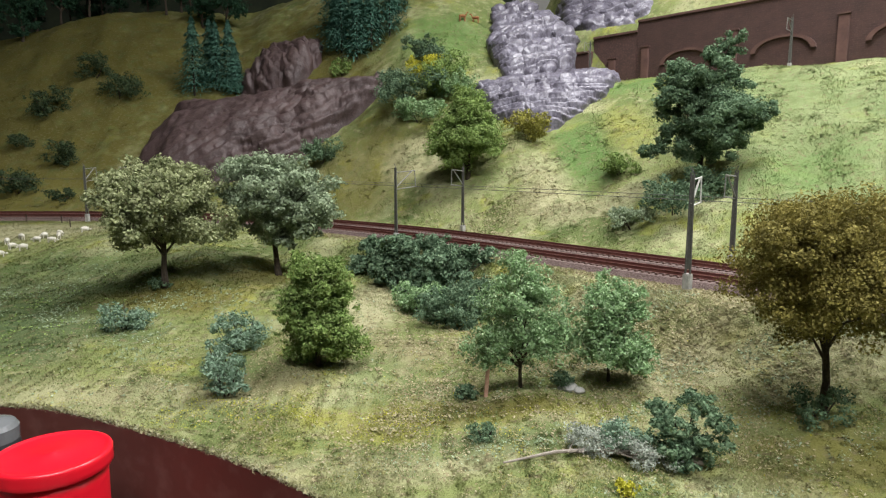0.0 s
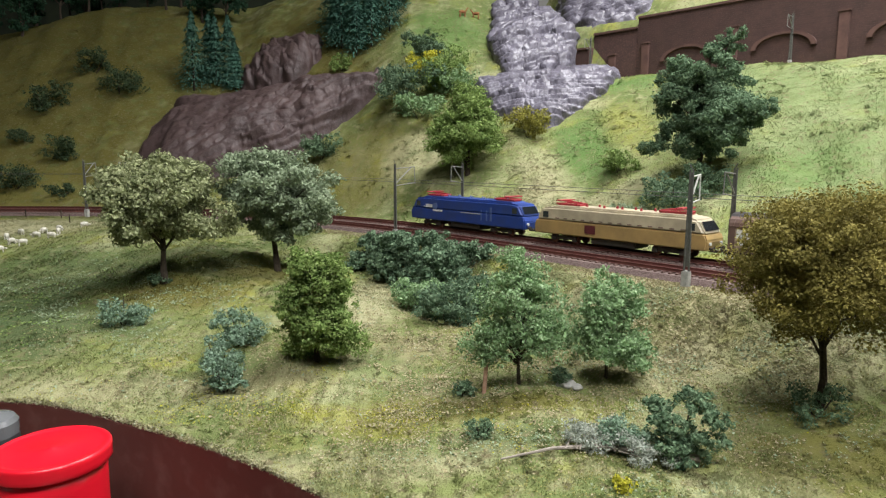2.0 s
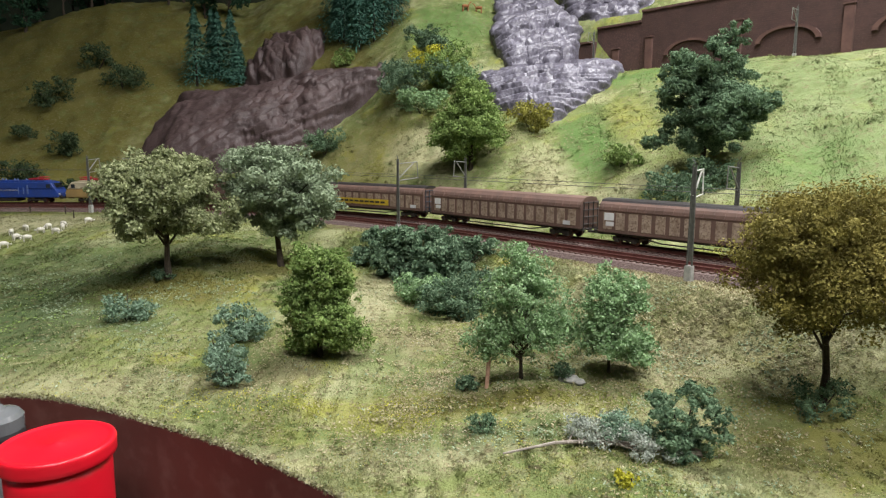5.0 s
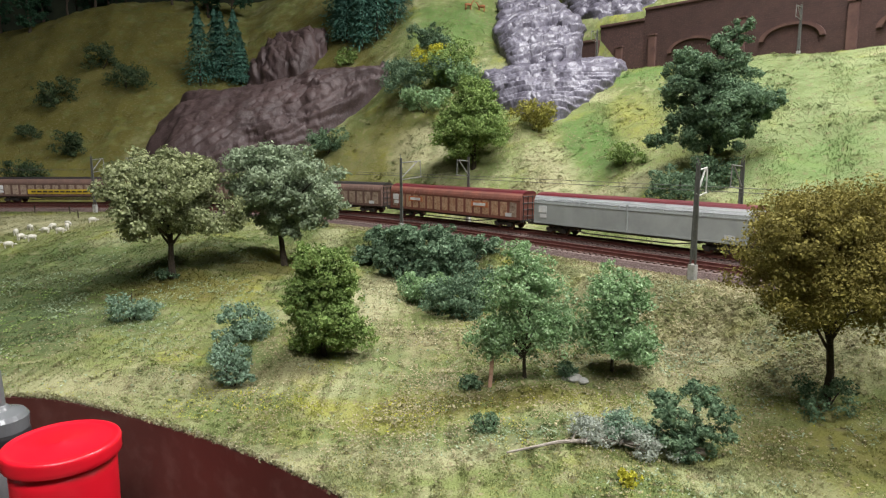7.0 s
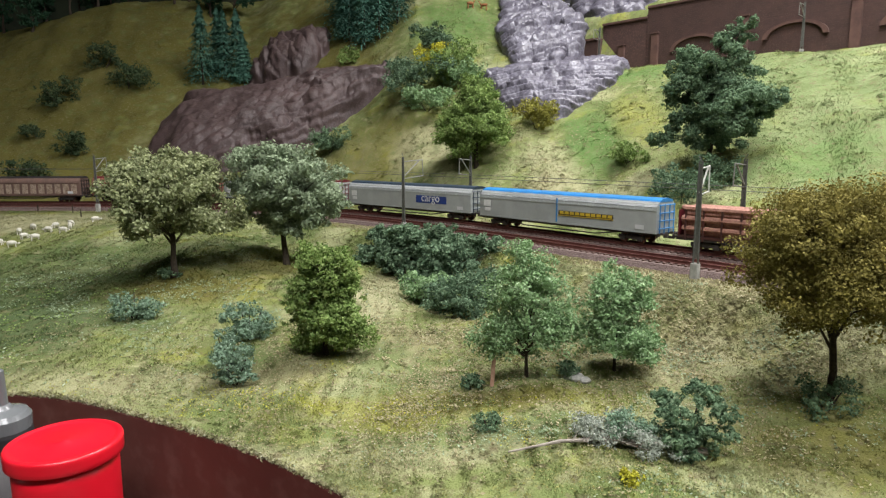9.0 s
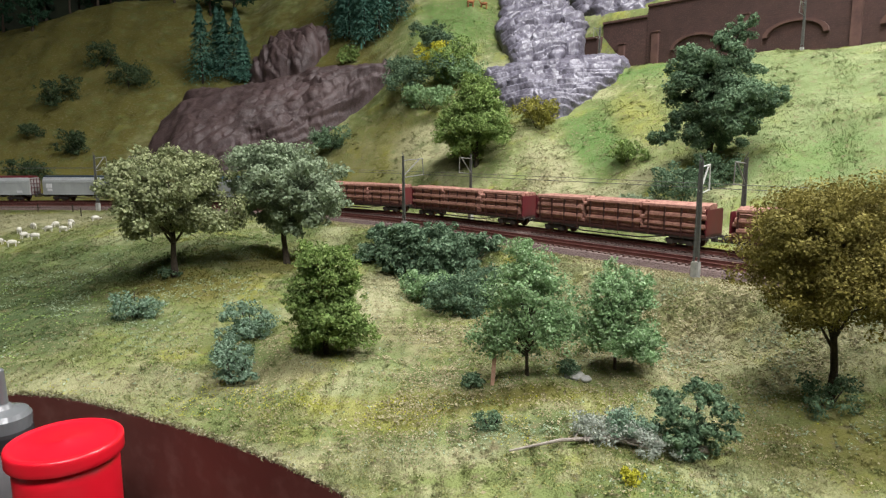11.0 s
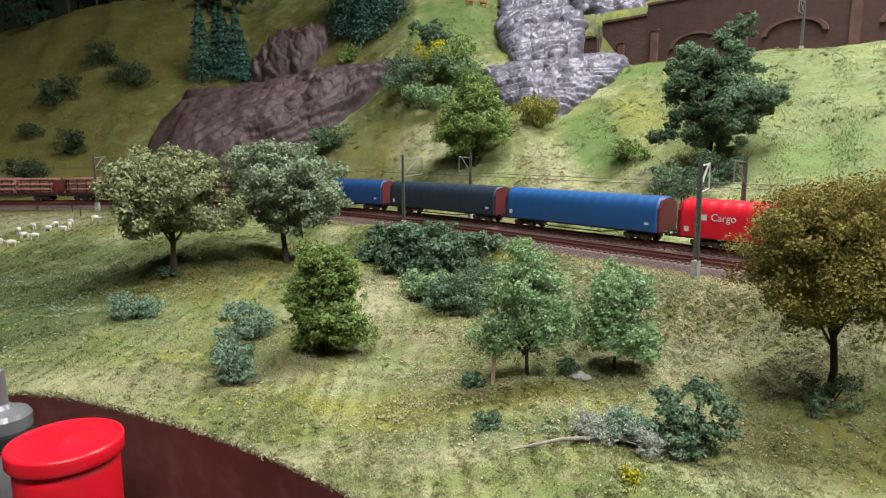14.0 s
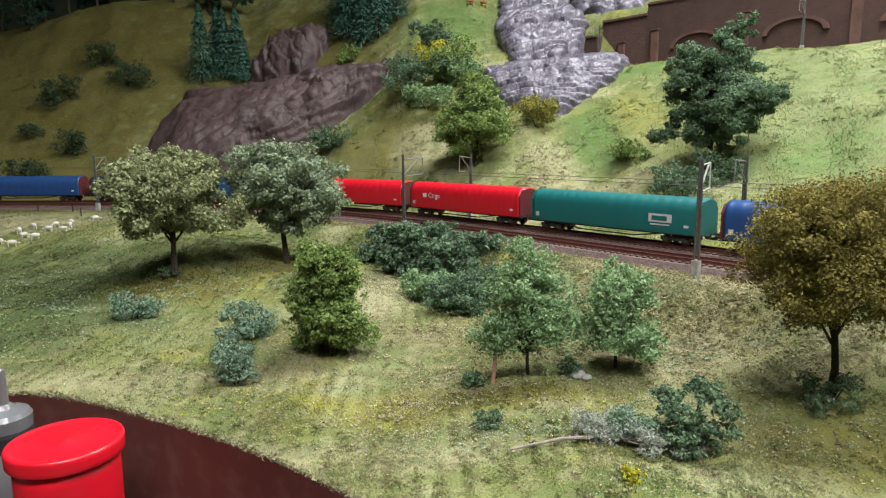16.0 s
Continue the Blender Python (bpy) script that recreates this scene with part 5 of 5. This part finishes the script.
def branch():
    th = thing("felled_branch", Matrix.Translation(place(0.075, 0.306)), "felled branch with grey withered foliage on the grass", "branch")
    rs = np.random.RandomState(8)
    bark = mat("grey_bark", (0.20, 0.17, 0.14), (0.32, 0.28, 0.24), 300, 0.9, 0.4)
    pts = [(0.052, -0.006), (0.030, -0.003), (0.005, 0.002), (-0.020, -0.004), (-0.046, -0.010)]
    P = [Vector((a, b, float(height(0.075 + a, 0.306 + b)) - float(height(0.075, 0.306)) + 0.0035)) for a, b in pts]
    bm = bmesh.new()
    for k in range(4):
        tube(bm, P[k], P[k + 1], 0.0021 - k * 0.0004, 0.0017 - k * 0.0004, 7)
    part("stem", bm, bark, th)
    cen = []
    for k in range(16):
        q = P[1].lerp(P[3], rs.rand())
        e = q + Vector((rs.uniform(-0.016, 0.008), rs.uniform(-0.012, 0.018), rs.uniform(-0.001, 0.008)))
        bm = bmesh.new()
        tube(bm, q, e, 0.0005, 0.0002, 5)
        part("twig", bm, bark, th)
        cen.append(e)
    v, f = leaf_cloud(rs, [tuple(c) for c in cen], [0.0078] * len(cen), 4600, 0.0007)
    mesh_np("foliage", v, f, leafmat("leaf_withered", (0.22, 0.25, 0.20), (0.34, 0.37, 0.31), (0.50, 0.52, 0.46)), th)


branch()


def fence():
    th = thing("fence", pose(0, 0, 0), "low brown wooden pasture fence beside the track", "fence")
    pts = [(-0.90, 1.150), (-0.82, 1.148), (-0.735, 1.143), (-0.665, 1.130), (-0.625, 1.085)]
    for x, y in pts:
        bm = bmesh.new()
        z = float(height(x, y))
        box(bm, x - 0.0007, x + 0.0007, y - 0.0007, y + 0.0007, z - 0.004, z + 0.0135)
        part("fence_post", bm, M["bark"], th)
    for (x, y), (a, b) in zip(pts, pts[1:]):
        for dz in (0.007, 0.0115):
            bm = bmesh.new()
            tube(bm, (x, y, float(height(x, y)) + dz), (a, b, float(height(a, b)) + dz), 0.0003, seg=5)
            part("fence_wire", bm, M["bark"], th)


fence()


def ground_cover(name, n, cx, cy, sx, sy, material, label, seed, size, thresh=0.1, lift=0.0014):
    """Loose leaf flock strewn over the grass in uneven patches."""
    rs = np.random.RandomState(seed)
    x, y = cx + sx * rs.normal(size=n), cy + sy * rs.normal(size=n)
    d = behind(x, y)
    ok = ((d < -0.100) & (y > edge_y(x) + 0.0005) | (d > 0.06)) & (wavy(x, y, 55, seed) + 0.5 * wavy(x, y, 160, seed + 1) > thresh)
    x, y = x[ok], y[ok]
    c = np.stack([x, y, height(x, y) + lift * rs.rand(len(x)) * (1 + wavy(x, y, 200, seed + 2))], 1)
    m = len(c)
    nrm = rs.normal(size=(m, 3)) * 0.4 + np.array([0, -0.1, 1.0])
    a = np.cross(nrm, rs.normal(size=(m, 3)))
    a /= np.linalg.norm(a, axis=1)[:, None] + 1e-9
    b = np.cross(nrm, a)
    b /= np.linalg.norm(b, axis=1)[:, None] + 1e-9
    s = (size * rs.uniform(0.5, 1.5, m))[:, None]
    q = np.stack([c - a * s, c - b * s * 0.6, c + a * s, c + b * s * 0.6], 1)
    tagged(mesh_np(name, q.reshape(-1, 3), np.arange(4 * m).reshape(-1, 4), material), label, "ground cover", kind="stuff")


FLOCK = leafmat("flock_straw", (0.20, 0.17, 0.09), (0.34, 0.30, 0.17), (0.48, 0.44, 0.30))
ground_cover("leaf_flock", 16000, -0.33, 0.62, 0.14, 0.13, M["leaf_grey"], "grey-green leaf flock strewn on the meadow", 21, 0.0011)
ground_cover("leaf_flock", 9000, -0.42, 0.60, 0.10, 0.10, M["leaf_mid"], "green leaf flock strewn on the meadow", 22, 0.0010)
ground_cover("leaf_flock", 26000, 0.17, 0.48, 0.09, 0.07, FLOCK, "straw-coloured dry flock on the embankment", 23, 0.0009, -0.3)
ground_cover("leaf_flock", 9000, 0.19, 0.45, 0.08, 0.06, M["leaf_grey"], "grey-green leaf flock on the embankment", 24, 0.0010, 0.2)
ground_cover("leaf_flock", 12000, 0.02, 0.42, 0.10, 0.07, FLOCK, "straw-coloured dry flock on the grass", 25, 0.0008, 0.1)
ground_cover("leaf_flock", 9000, 0.12, 0.33, 0.08, 0.04, M["leaf_grey"], "grey-green leaf flock on the grass", 26, 0.0007, 0.35)
ground_cover("leaf_flock", 12000, -0.02, 0.52, 0.06, 0.10, FLOCK, "straw-coloured dry flock in the hollow", 27, 0.0010, -0.1)
ground_cover("leaf_flock", 9000, -0.10, 0.37, 0.10, 0.05, M["leaf_yel"], "yellow-green flock on the grass", 28, 0.0005, 0.45)
ground_cover("leaf_flock", 9000, 0.12, 1.02, 0.07, 0.10, FLOCK, "straw-coloured flock on the spur's foot", 31, 0.0016, 0.0)
ground_cover("leaf_flock", 90000, 0.00, 0.42, 0.20, 0.10, FLOCK, "straw-coloured fine flock over the foreground", 33, 0.0006, 0.1, 0.0008)
ground_cover("leaf_flock", 90000, -0.05, 0.44, 0.22, 0.12, leafmat("flock_green", (0.11, 0.145, 0.05), (0.20, 0.24, 0.09), (0.30, 0.33, 0.15)), "green fine flock over the foreground", 34, 0.0006, 0.1, 0.0008)
ground_cover("leaf_flock", 50000, 0.05, 0.36, 0.16, 0.07, leafmat("flock_olive", (0.17, 0.17, 0.05), (0.27, 0.26, 0.09), (0.36, 0.35, 0.17)), "olive fine flock over the foreground", 35, 0.0006, 0.1, 0.0008)


def tufts(name, n, region, lo, hi, flakes, size, seed, label, material, thresh=-9.0):
    """Matted tufts of turf: low domes of short blades."""
    rs = np.random.RandomState(seed)
    x, y = region(rs, n)
    d = behind(x, y)
    ok = (((d < -0.118) & (y > edge_y(x) + 0.002)) | ((d > 0.06) & (d < 0.72))) & (wavy(x, y, 38, seed) + 0.6 * wavy(x, y, 110, seed + 1) > thresh)
    x, y = x[ok], y[ok]
    m = len(x)
    R = rs.uniform(lo, hi, m)
    base = np.repeat(np.stack([x, y, height(x, y)], 1), flakes, 0)
    RR = np.repeat(R, flakes)[:, None]
    k = m * flakes
    v = rs.normal(size=(k, 3))
    v[:, 2] = np.abs(v[:, 2]) * 0.75
    v /= np.linalg.norm(v, axis=1)[:, None]
    c = base + v * RR * np.array([1, 1, 0.38]) * rs.uniform(0.5, 1.0, (k, 1))
    nrm = v + 0.45 * rs.normal(size=(k, 3)) + np.array([0, 0, 0.8])
    up = np.cross(nrm, rs.normal(size=(k, 3)))
    up /= np.linalg.norm(up, axis=1)[:, None] + 1e-9
    w = np.cross(nrm, up)
    w /= np.linalg.norm(w, axis=1)[:, None] + 1e-9
    s = (size * rs.uniform(0.6, 1.5, k))[:, None]
    q = np.stack([c - w * s * 0.35, c + w * s * 0.35, c + up * s * 1.7], 1)
    tagged(mesh_np(name, q.reshape(-1, 3), np.arange(3 * k).reshape(-1, 3), material), label, "grass", kind="stuff")


def front_region(rs, n):
    y = 0.24 + 0.62 * rs.rand(n) ** 1.3
    return (rs.rand(n) * 1.45 - 0.72) * (y + 0.03), y


def bank_region(rs, n):
    s, q = rs.uniform(-0.45, 0.08, n), 0.118 + np.abs(rs.normal(size=n)) * 0.045
    p = np.array([track_at(a, b)[0] for a, b in zip(s, q)])
    return p[:, 0], p[:, 1]


def hill_region(rs, n):
    y = 0.85 + 0.85 * rs.rand(n)
    return (rs.rand(n) * 0.85 - 0.15) * y, y


tufts("turf_tuft", 5200, front_region, 0.0012, 0.0032, 16, 0.0011, 51, "short matted turf tufts on the meadow", M["fibre"], -0.1)
tufts("turf_tuft", 2600, bank_region, 0.0016, 0.0042, 18, 0.0013, 52, "rough turf tufts on the embankment", M["fibre"])
tufts("turf_tuft", 2600, hill_region, 0.003, 0.007, 14, 0.0026, 53, "rough turf tufts on the hillside", M["fibre"], 0.1)


def shoulder():
    """Pale dry flock along the shoulder of the track bed."""
    rs = np.random.RandomState(61)
    n = 20000
    s, o = rs.uniform(-0.62, 0.35, n), 0.0865 + np.abs(rs.normal(size=n)) * 0.016
    p = np.array([track_at(a, b)[0] for a, b in zip(s, o)])
    c = np.stack([p[:, 0], p[:, 1], height(p[:, 0], p[:, 1]) + 0.0012 * rs.rand(n)], 1)
    a, b = rs.normal(size=(n, 3)), rs.normal(size=(n, 3))
    k = 0.0004 + 0.0005 * rs.rand(n)[:, None]
    q = np.stack([c - a * k, c - b * k * 0.6, c + a * k, c + b * k * 0.6], 1)
    tagged(mesh_np("leaf_flock", q.reshape(-1, 3), np.arange(4 * n).reshape(-1, 4), FLOCK), "pale dry flock along the track's shoulder", "ground cover", kind="stuff")


shoulder()


def edge_fray():
    """Pale scruffy rim where plaster and flock break off at the board's edge."""
    rs = np.random.RandomState(77)
    n = 9000
    x = rs.uniform(-0.42, 0.02, n)
    y = edge_y(x) + np.abs(rs.normal(size=n)) * 0.0022 - 0.0012
    c = np.stack([x, y, height(x, y) + rs.normal(size=n) * 0.0005 - 0.0002], 1)
    a, b = rs.normal(size=(n, 3)), rs.normal(size=(n, 3))
    s = 0.00035 + 0.0005 * rs.rand(n)[:, None]
    q = np.stack([c - a * s, c - b * s * 0.6, c + a * s, c + b * s * 0.6], 1)
    tagged(mesh_np("edge_flock", q.reshape(-1, 3), np.arange(4 * n).reshape(-1, 4), leafmat("edge_pale", (0.20, 0.19, 0.09), (0.32, 0.30, 0.17), (0.46, 0.44, 0.32))), "pale frayed flock along the board's edge", "ground cover", kind="stuff")


edge_fray()


# ---- grass fibres ----
def fibres(name, n, region, lo, hi, width, seed, label):
    rs = np.random.RandomState(seed)
    x, y = region(rs, n)
    d = behind(x, y)
    keep = ((d < -0.087) & (y > edge_y(x) - 0.0002)) | ((d > 0.026) & (d < 0.80))
    keep &= ~((d > 0.755) & (x / np.maximum(y, 0.2) > 0.14))
    x, y = x[keep], y[keep]
    n = len(x)
    z = height(x, y)
    L = rs.uniform(lo, hi, n) * (0.7 + 0.5 * wavy(x, y, 60, 8))
    L = np.maximum(L, lo * 0.5)
    a = rs.uniform(0, 6.283, n)
    t = rs.uniform(0.55, 1.15, n)
    w = width * rs.uniform(0.6, 1.4, n)
    # matted fibres lie mostly flat
    b0 = np.stack([x - np.sin(a) * w, y + np.cos(a) * w, z - 0.0006], 1)
    b1 = np.stack([x + np.sin(a) * w, y - np.cos(a) * w, z - 0.0006], 1)
    tip = np.stack([x + np.cos(a) * L * t * 0.8, y + np.sin(a) * L * t * 0.8, z + 0.72 * L * np.sqrt(1 - (t * 0.75) ** 2)], 1)
    v = np.stack([b0, b1, tip], 1).reshape(-1, 3)
    ob = mesh_np(name, v, np.arange(3 * n).reshape(-1, 3), M["fibre"])
    return tagged(ob, label, "grass", kind="stuff")


def near_field(rs, n):
    y = 0.22 + 1.0 * rs.rand(n) ** 1.5
    return (rs.rand(n) * 1.5 - 0.75) * (y + 0.05), y


def far_field(rs, n):
    y = 0.62 + 1.5 * rs.rand(n)
    return (rs.rand(n) * 1.5 - 0.75) * y, y


fibres("meadow_grass", 480000, near_field, 0.0012, 0.0034, 0.00026, 5, "short green and straw static grass fibres")
fibres("hill_grass", 380000, far_field, 0.0025, 0.005, 0.00055, 6, "green static grass fibres on the hillside")


# ---- movement ----
def motions():
    speed, nose = 0.333, 0.565
    back = nose
    for ob, pitch in TRAIN:
        mid = back + pitch / 2
        back += pitch
        rows = []
        for i in range(33):
            t = i * 0.5
            s = speed * t - mid
            (a, _), (b, _) = track_at(s - 0.08), track_at(s + 0.08)
            c = (a + b) / 2
            rows.append((t, Matrix.Translation((c.x, c.y, 0)) @ Matrix.Rotation(math.atan2(b.y - a.y, b.x - a.x), 4, "Z")))
        walk(ob, rows)


motions()
